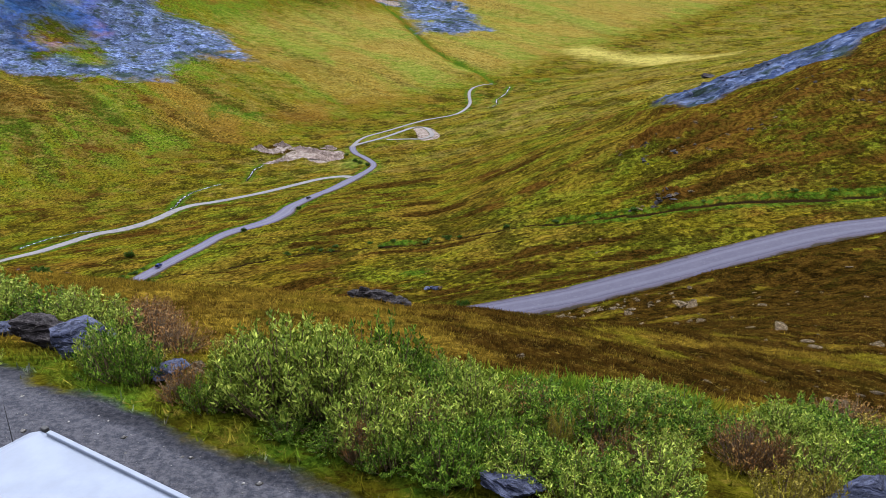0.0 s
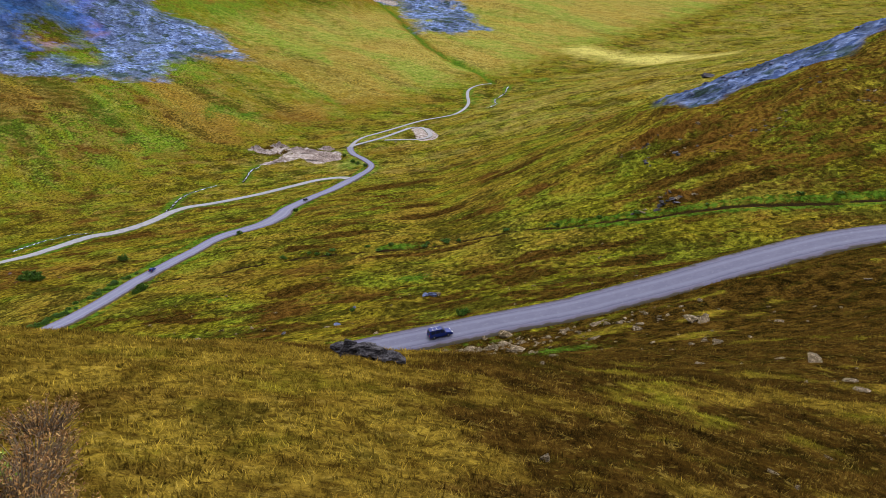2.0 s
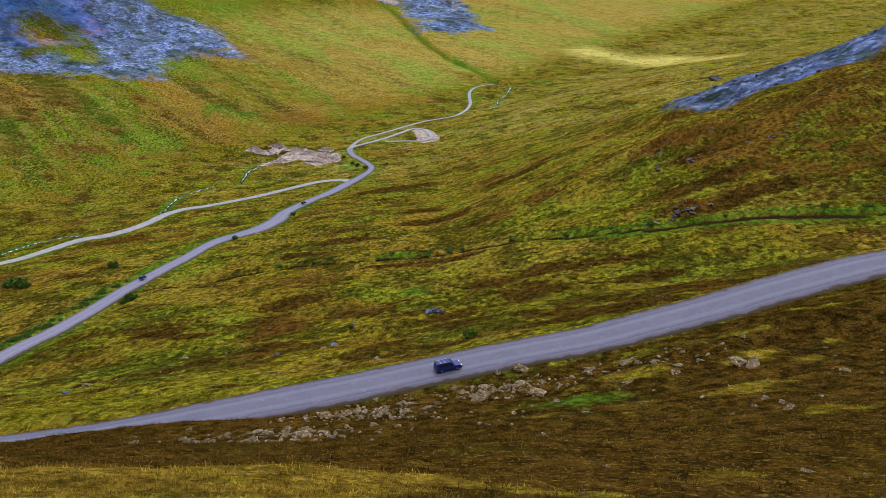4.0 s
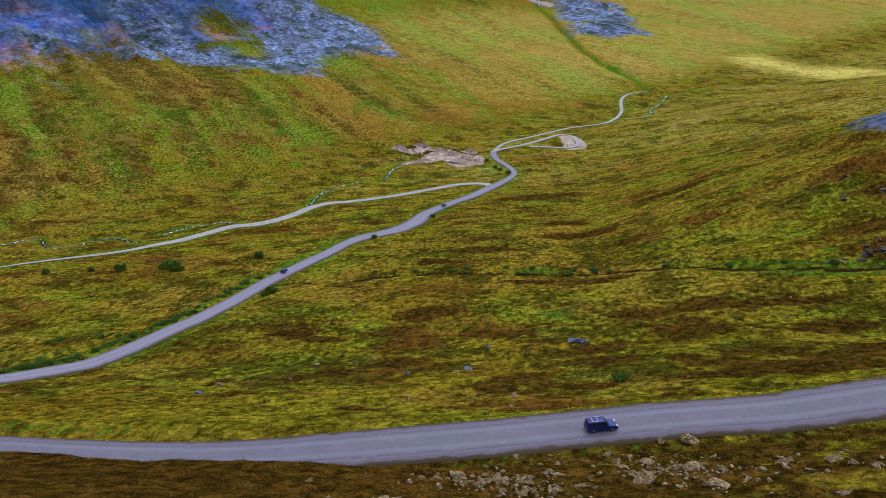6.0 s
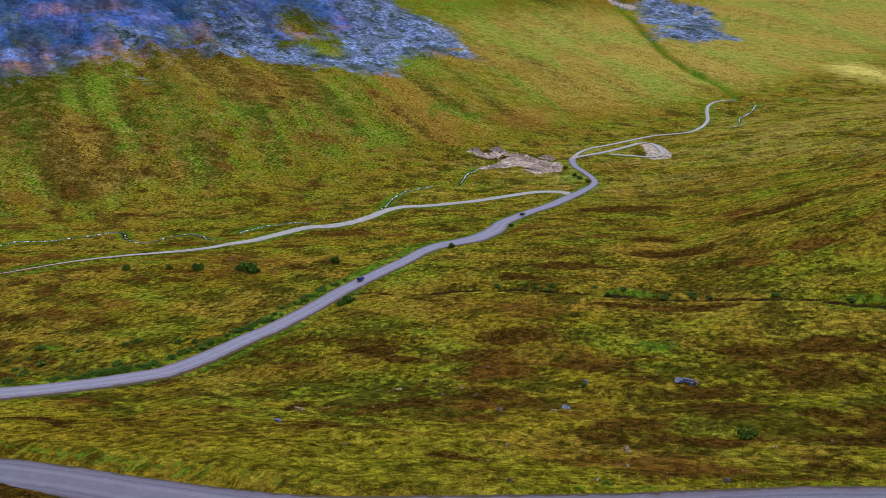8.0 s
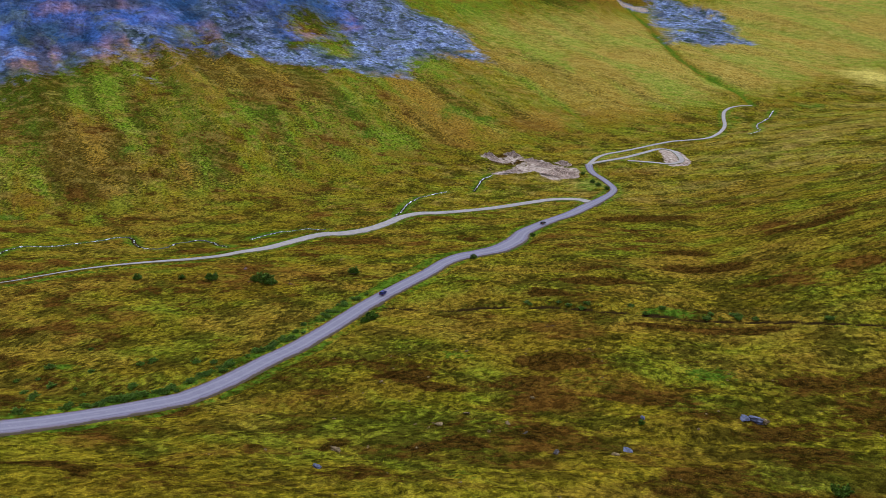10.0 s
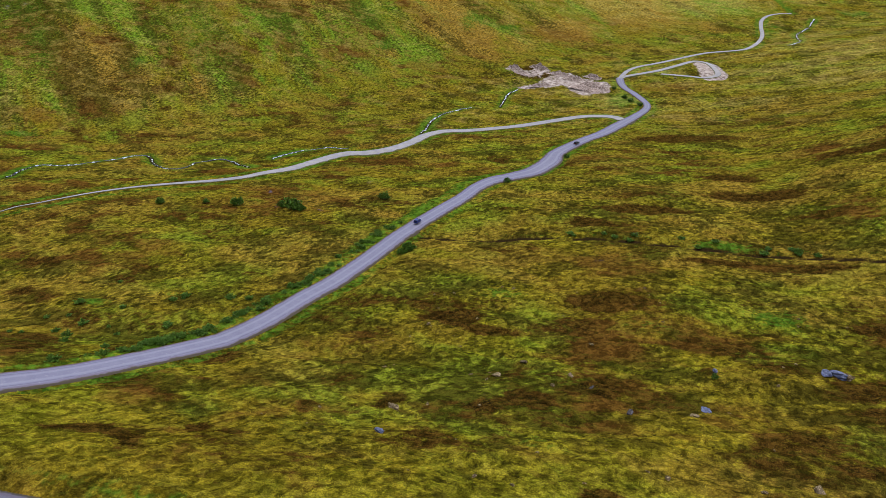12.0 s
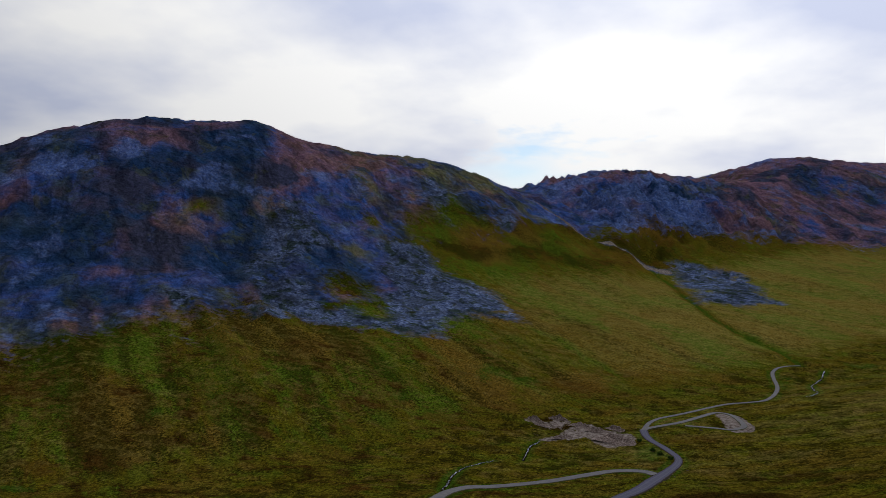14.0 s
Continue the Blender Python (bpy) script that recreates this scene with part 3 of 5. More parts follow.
# ---- roads, brooks and cover ----
NEAR_ROAD = [(-190, 100), (-160, 110), (-138, 114), (-120, 115.4), (-100, 115.8), (-79, 115.4), (-57, 116.0), (-40, 119), (-30, 121.2), (-16, 125.2), (-2.5, 129.6),
             (9, 133.2), (24, 136.2), (34, 139), (50, 143.4), (64, 148), (86, 154.5), (101, 156), (125, 154), (170, 146)]
NEAR_X = (-190, -160, -120, -100, -80, -55, -31, 8, 30, 64, 100, 140, 170)
NEAR_Z = (-80, -76, -70.8, -68.2, -65.7, -62.6, -60, -57.6, -55.3, -50.5, -46, -41, -38)
LOWER_ROAD = [(-175, 132), (-166, 150), (-161, 163), (-157, 178), (-152, 193), (-147, 208), (-145, 220), (-144, 234), (-142, 248), (-141, 267), (-140, 289), (-138, 317), (-135, 340), (-132, 362),
              (-131, 385), (-127, 401), (-119, 412), (-111, 426), (-107, 453), (-107, 474), (-102, 496), (-95, 519), (-87, 540), (-79, 572), (-71, 602), (-65, 628),
              (-65, 646), (-71, 665), (-79, 683), (-87, 698), (-92, 713), (-95, 729)]
LEFT_TRACK = [(-78, 590), (-87, 600), (-98, 602), (-111, 598), (-126, 584), (-147, 563), (-166, 550), (-184, 541), (-198, 538), (-207, 524), (-210, 500), (-215, 481), (-226, 468), (-241, 464), (-249, 451),
              (-252, 432), (-255, 414), (-263, 400), (-268, 387), (-278, 376), (-294, 365), (-306, 356), (-316, 346), (-324, 335), (-330, 322), (-334, 309), (-340, 292)]
LOOP_TRACK = [(-97, 727), (-90, 737), (-76, 748), (-62, 760), (-47, 780), (-33, 799), (-22, 792), (-15, 770), (-12, 744), (-22, 734), (-34, 738), (-46, 742), (-60, 746)]
APRON = [(-35, 806), (-24, 800), (-13, 786), (-3, 748), (-5, 728), (-22, 724), (-27, 746), (-32, 780)]
UP_TRACK = [(-95, 730), (-91, 755), (-83, 772), (-68, 787), (-53, 805), (-37, 828), (-21, 848), (-4, 858), (13, 865), (21, 878), (30, 909), (36, 945), (36, 984), (38, 1012), (46, 1034), (59, 1047), (73, 1053)]
BROOKS = [
    [(-401, 349), (-415, 372), (-422, 392), (-406, 395), (-396, 412), (-386, 437), (-376, 438), (-356, 418), (-332, 403), (-326, 410), (-332, 430), (-326, 443), (-312, 440), (-284, 418)],
    [(-288, 450), (-286, 464), (-278, 472), (-266, 481), (-249, 484)],
    [(-213, 527), (-216, 547), (-221, 573), (-219, 600), (-211, 616), (-204, 626)],
    [(-181, 630), (-183, 652), (-184, 674), (-180, 693)],
    [(96, 1028), (88, 997), (72, 956), (69, 897), (54, 866)],
]
DITCH = [(-132, 306), (-116, 306), (-90, 312), (-67, 314), (-43, 312), (-16, 309), (0, 307), (18, 301), (50, 284), (79, 266), (107, 256), (150, 238), (200, 225)]
SCREES = [
    [(-768, 1137), (-759, 1186), (-722, 1203), (-674, 1182), (-637, 1176), (-630, 1123), (-640, 1068), (-652, 1023), (-668, 986), (-710, 1033), (-715, 1086), (-748, 1100)],
    [(-654, 980), (-641, 1006), (-592, 1005), (-556, 961), (-502, 959), (-469, 912), (-518, 894), (-563, 884), (-605, 882), (-600, 918)],
    [(-606, 880), (-562, 908), (-500, 934), (-455, 950), (-418, 928), (-470, 892), (-518, 876), (-563, 868)],
    [(-578, 1214), (-550, 1277), (-487, 1258), (-435, 1199), (-378, 1175), (-329, 1132), (-276, 1045), (-329, 1030), (-360, 983), (-356, 936), (-387, 915), (-470, 900), (-460, 1001), (-494, 1025), (-500, 1111), (-546, 1124), (-545, 1189)],
    [(-765, 856), (-714, 840), (-670, 832), (-700, 888), (-722, 915), (-735, 897), (-713, 867), (-730, 860)],
    [(-111, 1661), (-71, 1674), (-14, 1648), (41, 1665), (60, 1524), (88, 1416), (23, 1345), (-22, 1350), (-58, 1478), (-92, 1605)],
    [(-454, 1551), (-419, 1589), (-399, 1509), (-412, 1465), (-436, 1487)],
    [(-624, 1511), (-591, 1549), (-548, 1486), (-557, 1426), (-596, 1460)],
    [(145, 485), (135, 412), (146, 398), (162, 403), (191, 390), (209, 380), (232, 393), (275, 410), (320, 520), (300, 640), (245, 672), (195, 600)],
]
GRAVEL_YARD = [(-40, -40), (-40, 27), (-12, 15.2), (-9, 12.6), (-7.6, 11.6), (-6.7, 11.1), (-5.6, 10.5), (-5.0, 10.3), (-4.4, 9.9), (-3.8, 9.5), (-3.0, 9.1), (-2.3, 8.9), (-1.2, 8.4), (0, 7.6), (3, 7.0), (12, 6.0), (30, 4), (40, -40)]
SPOIL_AREA = [(-180, 696), (-166, 709), (-157, 728), (-143, 741), (-130, 726), (-114, 724), (-97, 700), (-100, 681), (-118, 671), (-131, 684), (-140, 706), (-152, 697), (-166, 690)]
PIT_AREA = [(-206, 744), (-186, 725), (-167, 720), (-153, 724), (-164, 750), (-182, 760)]
# soft patches: place, then two radii. On the mountain (along, up); on the lower ground (x, y)
MAUVE = ((45, 778, 48, 46), (-23, 738, 35, 27), (138, 806, 49, 34), (60, 646, 43, 40), (25, 582, 61, 19), (-94, 781, 48, 16), (289, 806, 51, 41), (119, 887, 79, 48), (430, 880, 90, 40), (560, 834, 69, 100),
         (657, 627, 75, 70), (783, 675, 40, 90), (1470, 666, 107, 130), (1620, 583, 111, 120), (1982, 681, 88, 80), (1924, 915, 91, 84), (528, 916, 86, 60), (208, 482, 38, 23))
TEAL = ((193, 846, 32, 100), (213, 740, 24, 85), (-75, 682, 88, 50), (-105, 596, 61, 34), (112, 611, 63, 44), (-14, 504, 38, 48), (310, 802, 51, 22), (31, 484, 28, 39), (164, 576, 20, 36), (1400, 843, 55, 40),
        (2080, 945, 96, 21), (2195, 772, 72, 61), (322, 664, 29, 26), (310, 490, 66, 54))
MOSS = ((453, 698, 30, 22), (575, 705, 63, 59), (663, 773, 55, 90), (377, 614, 33, 24), (181, 541, 20, 45), (132, 490, 38, 22), (666, 491, 46, 74), (852, 633, 54, 55),
        (1204, 460, 59, 72), (1203, 592, 31, 14), (1315, 396, 91, 100), (145, 723, 23, 20))
SLATE = ((-56, 856, 89, 40), (41, 863, 38, 53), (251, 925, 55, 30), (320, 761, 49, 36), (396, 665, 29, 24), (1146, 745, 97, 58), (1318, 765, 104, 86), (1283, 629, 49, 60), (1275, 841, 106, 70), (1183, 911, 70, 30))
HEATH = ((-53, 252, 19, 11), (-67, 184, 7.4, 7), (-82, 225, 8, 4), (-51, 192, 7.6, 6), (3, 208, 11, 8), (-22, 294, 22, 4.5), (4, 294, 16, 5), (-50, 356, 23, 9), (-3, 385, 25, 10), (-71, 332, 12, 7), (-126, 137, 10, 4),
         (-90, 176, 3, 4), (-106, 164, 3, 2.3), (-116, 148, 2.8, 2), (-14, 419, 18, 9), (21, 349, 15, 6), (-34, 525, 35, 14), (44, 438, 26, 9), (55, 245, 22, 5.5), (36, 174, 22, 10), (6, 194, 8.6, 6))
HEATH_B = ((-73, 177, 5.7, 4.4), (-45, 148, 6.7, 4.5), (-96, 229, 11, 6), (63, 221, 15, 5.5), (104, 300, 30, 8), (120, 275, 34, 9), (118, 330, 26, 9))
RUST = ((-237, 270, 11, 9), (-276, 529, 13, 16), (-534, 494, 22, 13), (-277, 720, 34, 16), (-180, 864, 53, 22), (-57, 705, 32, 13), (-55, 286, 14, 15), (-27, 186, 6, 5), (-142, 154, 8, 6), (150, 335, 30, 12), (128, 318, 22, 8))
GREENS = ((-238, 858, 33, 26), (-338, 746, 15, 17), (-518, 599, 15, 20), (-192, 228, 7, 4), (-209, 217, 7, 3.7), (-519, 463, 21, 9), (-271, 852, 20, 32), (-22, 313, 15, 5), (-42, 236, 10, 6), (-86, 251, 9, 4.6), (-57, 163, 6, 5.8),
          (141, 1071, 50, 26), (-554, 951, 50, 15), (29, 1177, 27, 10), (-11, 248, 12, 8), (62, 1050, 22, 22), (45, 960, 24, 50))
GULLY = [(76, 1060), (62, 1110), (46, 1147), (14, 1180), (-21, 1238), (-48, 1330), (-70, 1420), (-92, 1500), (-130, 1600), (-170, 1640), (-300, 1700)]
CHUTE = [(975, 930), (985, 800), (1000, 690), (1025, 600), (1050, 545)]


def resample(pts, step):
    """A smooth line through the corners, at even steps."""
    p = np.array(pts, float)
    p = np.vstack([2 * p[0] - p[1], p, 2 * p[-1] - p[-2]])
    out = []
    for i in range(1, len(p) - 2):
        n = max(2, int(np.linalg.norm(p[i + 1] - p[i]) / step))
        t = np.linspace(0, 1, n, endpoint=False)[:, None]
        a, b, c, d = p[i - 1], p[i], p[i + 1], p[i + 2]
        out.append(0.5 * (2 * b + (c - a) * t + (2 * a - 5 * b + 4 * c - d) * t ** 2 + (3 * b - a - 3 * c + d) * t ** 3))
    return np.vstack([*out, p[-2:-1]])


def line_distance(x, y, line, reach=60.0):
    """Distance to a line and the nearest place along it; far points are left at a large distance."""
    dist, px, py = np.full(x.shape, 1e6), np.zeros(x.shape), np.zeros(x.shape)
    lo, hi = line.min(0) - reach, line.max(0) + reach
    near = np.nonzero((x > lo[0]) & (x < hi[0]) & (y > lo[1]) & (y < hi[1]))[0]
    if len(near) == 0:
        return dist, px, py
    ax, ay = x[near], y[near]
    best, bx, by = np.full(ax.shape, 1e6), np.zeros(ax.shape), np.zeros(ax.shape)
    for a, b in zip(line[:-1], line[1:]):
        d = b - a
        t = np.clip(((ax - a[0]) * d[0] + (ay - a[1]) * d[1]) / (d @ d + 1e-9), 0, 1)
        qx, qy = a[0] + t * d[0], a[1] + t * d[1]
        r = np.hypot(ax - qx, ay - qy)
        k = r < best
        best[k], bx[k], by[k] = r[k], qx[k], qy[k]
    dist[near], px[near], py[near] = best, bx, by
    return dist, px, py


def inside(x, y, poly, blur):
    """1 inside a polygon, 0 outside, 0.5 on its edge, over a width."""
    p = np.array(poly, float)
    dist = line_distance(x, y, np.vstack([p, p[:1]]), blur * 1.5)[0]
    odd = np.zeros(x.shape, bool)
    for (x0, y0), (x1, y1) in zip(p, np.roll(p, -1, 0)):
        odd ^= ((y0 > y) != (y1 > y)) & (x < (x1 - x0) * (y - y0) / (y1 - y0 + 1e-12) + x0)
    s = np.where(odd, dist, -dist)
    return np.clip(0.5 + 0.5 * s / blur, 0, 1)


LINES = {k: resample(v, 12.0) for k, v in (("near", NEAR_ROAD), ("lower", LOWER_ROAD), ("left", LEFT_TRACK), ("loop", LOOP_TRACK), ("up", UP_TRACK))}
HALF = {"near": 4.1, "lower": 3.7, "left": 3.2, "loop": 3.0, "up": 2.6}
BROOK_LINES = [resample(b, 8.0) for b in BROOKS]
DITCH_LINE = resample(DITCH, 12.0)
GULLY_LINE = resample(GULLY, 25.0)


def road_level(kind, x, y):
    if kind == "near":
        return np.interp(x, NEAR_X, NEAR_Z)
    return base_height(x, y)[0]


def land(x, y, bed=0.3):
    """The finished ground: relief, with road benches cut in and brooks sunk."""
    z, u, v = base_height(x, y)
    rel = relief(x, y, u, v)
    yard = inside(x, y, GRAVEL_YARD, 1.2)
    rel = rel * (1 - 0.9 * yard)
    r = np.hypot(x + 8, y + 25)
    for k, line in LINES.items():
        d, px, py = line_distance(x, y, line, 40.0)
        half = HALF[k] + 0.010 * r * (k != "near") + 0.6
        w = 1 - sstep(d, half, half + (9.0 if k == "near" else 5.0))
        lvl = road_level(k, px, py) - bed
        on = w > 0
        z[on] = z[on] * (1 - w[on]) + lvl[on] * w[on]
        rel = rel * (1 - w)
    for line in BROOK_LINES:
        d = line_distance(x, y, line, 20.0)[0]
        rel = rel - 0.8 * np.exp(-(d / 3.0) ** 2)
    rel = rel - 3.0 * np.exp(-(line_distance(x, y, GULLY_LINE, 40.0)[0] / 7.0) ** 2)
    d = line_distance(x, y, DITCH_LINE, 20.0)[0]
    rel = rel - 1.3 * np.exp(-(d / 2.5) ** 2)
    return z + rel


def spots(v, u, places):
    """Soft patches, each at a place on the mountain with its two radii."""
    return np.max([np.exp(-((v - a) / c) ** 2 - ((u - b) / d) ** 2) for a, b, c, d in places], 0)


def cover(x, y):
    """What grows or lies where: scree, crag, lush green, brown heath; gravel, pale grass with painted sunlight, rust,
    wet ditch.
    """
    u, v = valley(x, y)
    n_a, n_b = fbm(x / 45, y / 30, 4, 101), fbm(x / 16, y / 11, 3, 111)
    scree = np.zeros(x.shape)
    wx, wy = x + 34 * fbm(x / 60, y / 60, 4, 131) * (y > 700), y + 34 * fbm(x / 60, y / 60, 4, 141) * (y > 700)
    for poly, blur in zip(SCREES, (38, 32, 22, 36, 20, 34, 24, 26, 14)):
        scree = np.maximum(scree, inside(wx, wy, poly, blur))
    scree = scree - 0.35 * sstep(fbm(x / 44, y / 38, 5, 151), 0.10, 0.32) * (y > 700)
    chute = line_distance(v, u, np.array(CHUTE, float), 60.0)[0]
    scree = np.maximum(scree, sstep(chute, 34 - 0.022 * u + 8 * n_b, 10 - 0.008 * u))
    start = smooth_curve(v, (-600, 200, 500, 1000, 1300, 1600, 2500), (430, 460, 640, 740, 640, 540, 540))
    crag = (0.15 + 0.72 * sstep(u, start - 60, start + 110)) * sstep(u, start - 160, start - 40)
    crag = crag * (1 - 0.65 * spots(v, u, MOSS) * (u > 500))
    lush = 0.20 * sstep(u, 60, 200) * (1 - sstep(u, 420, 560)) * (0.9 + 1.6 * vnoise(v / 26, u / 210, 121))
    for k, line in LINES.items():
        d = line_distance(x, y, line, 30.0)[0]
        side = np.exp(-((d - HALF[k] - 2.5) / 3.2) ** 2)
        lush = np.maximum(lush, side * (0.62 + 0.5 * n_a) * (0.55 if k == "near" else 1.0))
    wet = np.zeros(x.shape)
    verge = line_distance(x + 8, y, LINES["lower"], 30.0)[0]
    lush = np.maximum(lush, np.exp(-(verge / 5.5) ** 2) * (0.72 + 0.5 * n_b) * sstep(y, 170, 200) * (1 - sstep(y, 400, 440)))
    lush = np.maximum(lush, 1.0 * np.exp(-((x + 86) / 13) ** 2 - ((y - 655) / 24) ** 2))
    for line in BROOK_LINES:
        d = line_distance(x, y, line, 30.0)[0]
        wet = np.maximum(wet, 0.8 * np.exp(-(d / 2.2) ** 2))
        lush = np.maximum(lush, np.exp(-(d / 8.0) ** 2) * (0.75 + 0.5 * n_a))
    dd = line_distance(x, y, DITCH_LINE, 30.0)[0]
    lush = np.maximum(lush, np.exp(-((dd - 4) / 4.0) ** 2) * (0.30 + 0.35 * sstep(x, 20, 70)))
    lush = np.maximum(lush, 0.60 * np.exp(-((x - 16) / 10) ** 2 - ((y - 98) / 9) ** 2))
    lush = np.maximum(lush, 0.85 * np.exp(-((x - 0.5) / 5) ** 4 - ((y - 12.3) / 1.7) ** 4))
    lush = np.maximum(lush, 0.55 * np.exp(-((x + 8.6) / 2.6) ** 2 - ((y - 13.0) / 1.6) ** 2))
    lush = np.maximum(lush, 0.62 * np.exp(-((x + 3.5) / 6) ** 4 - ((y - 10.4 + 0.42 * (x + 3.5)) / 1.3) ** 4))
    up_gully = line_distance(x, y, GULLY_LINE, 30.0)[0]
    lush = np.maximum(lush, (0.72 + 0.5 * n_b) * np.exp(-(up_gully / 7.0) ** 2))
    lush = np.maximum(lush, 0.62 * spots(x, y, GREENS) * (0.9 + 0.8 * n_b))
    # heath: the bank above the near road, and patches beyond it and on the right-hand hill
    brown = (1.42 - 0.30 * sstep(x, -18, 14) + 1.3 * fbm(x / 8, y / 4.5, 4, 241)) * sstep(y, 46, 62) * (1 - sstep(y, 120 + 0.25 * x, 134 + 0.25 * x)) * (1 - 0.15 * sstep(x, 14, 40))
    brown = np.maximum(brown, (0.80 + 1.3 * fbm(x / 6, y / 2.6, 4, 261)) * (0.35 + 0.65 * sstep(x + 0.3 * y + 12 * fbm(x / 6, y / 4, 4, 263), 4, 20)) * sstep(y, 14, 20) * (1 - sstep(y, 60, 110)))
    brown = np.maximum(brown, 0.19 + (0.42 * n_a + 0.62 * n_b) * sstep(y, 120, 160) + 0.10 * sstep(y, 118, 130) * (1 - sstep(y, 200, 280)) + 0.14 * sstep(x, -40, 40) * sstep(y, 130, 160) * (1 - sstep(y, 240, 300)))
    jx, jy = x + 9 * fbm(x / 15, y / 12, 4, 271), y + 5 * fbm(x / 14, y / 9, 4, 273)
    brown = np.maximum(brown, 1.05 * np.maximum(spots(jx, jy, HEATH), spots(jx, jy, HEATH_B)))
    west = 1 - sstep(v, 150, 600)
    brown = brown - 0.30 * sstep(u, 0, 120) * (1 - 0.8 * west) + 0.14 * west * sstep(u, 0, 120) * (1 - sstep(u, 430, 560))
    brown = np.maximum(brown, 0.40 * np.exp(-((x - 1) / 8) ** 4 - ((y - 9.4 + 0.05 * x) / 1.5) ** 4))
    brown = np.maximum(brown, 0.50 * sstep(x, 70, 130) * sstep(y, 200, 260) * (1 - sstep(y, 430, 560)))
    rust = 0.22 + 0.5 * n_a * (y > 150) + 0.14 * sstep(u, 30, 150)
    rust = np.maximum(rust, 0.42 * sstep(x, 80, 130) * sstep(y, 230, 280) * (1 - sstep(y, 430, 520)))
    rust = np.maximum(rust, 1.0 * spots(jx, jy, RUST))
    rocky = np.maximum(np.exp(-((x - 112) / 34) ** 2 - ((y - 355) / 14) ** 2), np.exp(-((x - 91) / 15) ** 2 - ((y - 279) / 6) ** 2))
    brown, rust = np.maximum(brown, 0.8 * rocky), np.maximum(rust, 0.95 * rocky)
    gravel = inside(x, y, GRAVEL_YARD, 0.8) * (y < 30)
    pit = inside(x, y, PIT_AREA, 6.0)
    gravel = np.maximum(gravel, inside(x, y, SPOIL_AREA, 5.0) * (1.0 + 1.0 * fbm(x / 9, y / 12, 3, 251)))
    gravel = np.maximum(gravel, pit * (0.55 + 1.4 * fbm(x / 8, y / 9, 3, 255)))
    brown = np.maximum(brown, 0.95 * pit)
    gravel = np.maximum(gravel, inside(x, y, APRON, 3.0))
    gravel = np.maximum(gravel, 0.85 * sstep(chute, 26 - 0.014 * u + 8 * n_b, 6))
    # patch of sun up the valley, put into the grass colour
    sunlit = inside(x + 20 * fbm(x / 50, y / 60, 3, 281), y + 26 * fbm(x / 40, y / 70, 3, 283), [(205, 1290), (262, 1310), (320, 1255), (400, 1195), (460, 1130), (420, 1085), (327, 1108), (279, 1162), (235, 1222)], 40.0)
    pale = sunlit * (0.9 + 0.5 * fbm(x / 60, y / 25, 3, 285))
    # far slopes paled too: sun and haze worked into the turf colour
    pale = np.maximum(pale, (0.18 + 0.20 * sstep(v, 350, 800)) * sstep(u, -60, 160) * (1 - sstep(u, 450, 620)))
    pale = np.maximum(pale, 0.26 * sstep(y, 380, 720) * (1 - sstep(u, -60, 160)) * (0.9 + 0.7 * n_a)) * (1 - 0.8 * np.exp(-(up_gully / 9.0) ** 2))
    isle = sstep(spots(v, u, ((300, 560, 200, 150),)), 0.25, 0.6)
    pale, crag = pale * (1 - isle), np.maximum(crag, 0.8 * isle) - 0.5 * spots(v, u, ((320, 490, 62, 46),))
    wet = np.maximum(wet, 0.9 * np.exp(-(dd / 1.6) ** 2))
    # bands that run down the mountain side, and golden grass on the brow
    slope, face = sstep(u, 20, 130) * (1 - sstep(u, 430, 560)), sstep(u, 430, 600)
    g1, g2, g3 = fbm(v / 34 + 0.8 * fbm(v / 90, u / 90, 2, 161), u / 170, 4, 171), fbm(v / 60, u / 120, 4, 181), fbm(v / 24, u / 200, 4, 191)
    f1, f2, f3, f4 = (fbm(v / s + 0.7 * fbm(v / 120, u / 120, 2, k), u / s + 0.7 * fbm(v / 120, u / 120, 2, k + 5), 5, k + 10) for s, k in ((85, 300), (95, 320), (80, 340), (75, 360)))
    leafy = slope * (0.48 + 1.4 * g1 - 0.10 * west)
    leafy = leafy + face * (0.16 + 0.9 * f1 + 0.7 * spots(v, u, MOSS) + 0.35 * sstep(v, 400, 520) * (1 - sstep(v, 860, 960)))
    russet = slope * (0.34 + 1.5 * g2 + 0.14 * west)
    russet = russet + face * (0.22 + 0.8 * f2 + 0.30 * sstep(u, 880, 1000) + 0.35 * sstep(v, 1450, 1650) + 0.65 * spots(v, u, MAUVE))
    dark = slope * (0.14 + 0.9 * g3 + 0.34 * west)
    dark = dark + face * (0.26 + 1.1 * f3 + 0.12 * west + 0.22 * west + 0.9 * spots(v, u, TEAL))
    slate = face * (0.14 + 0.9 * f4 + 0.6 * spots(v, u, SLATE) + 0.25 * sstep(v, 1040, 1120) * (1 - sstep(v, 1400, 1560)) * sstep(u, 560, 640))
    russet = np.maximum(russet, (1 - slope - face) * sstep(y, 130, 170) * (0.26 + 1.2 * fbm(x / 38, y / 26, 4, 217)))
    dark = np.maximum(dark, (1 - slope - face) * sstep(y, 125, 170) * (0.36 + 0.16 * (1 - sstep(y, 190, 300)) + 1.05 * fbm(x / 13, y / 11, 5, 201)))
    leafy = np.maximum(leafy, (1 - slope - face) * sstep(y, 130, 170) * (0.34 + 1.0 * fbm(x / 20, y / 15, 5, 211)))
    gold = sstep(y, 12, 17) * (1 - sstep(y, 108, 134)) * (1.0 - 0.30 * sstep(x + 0.25 * y, 8, 18) + 0.7 * fbm(x / 7, y / 5, 3, 221))
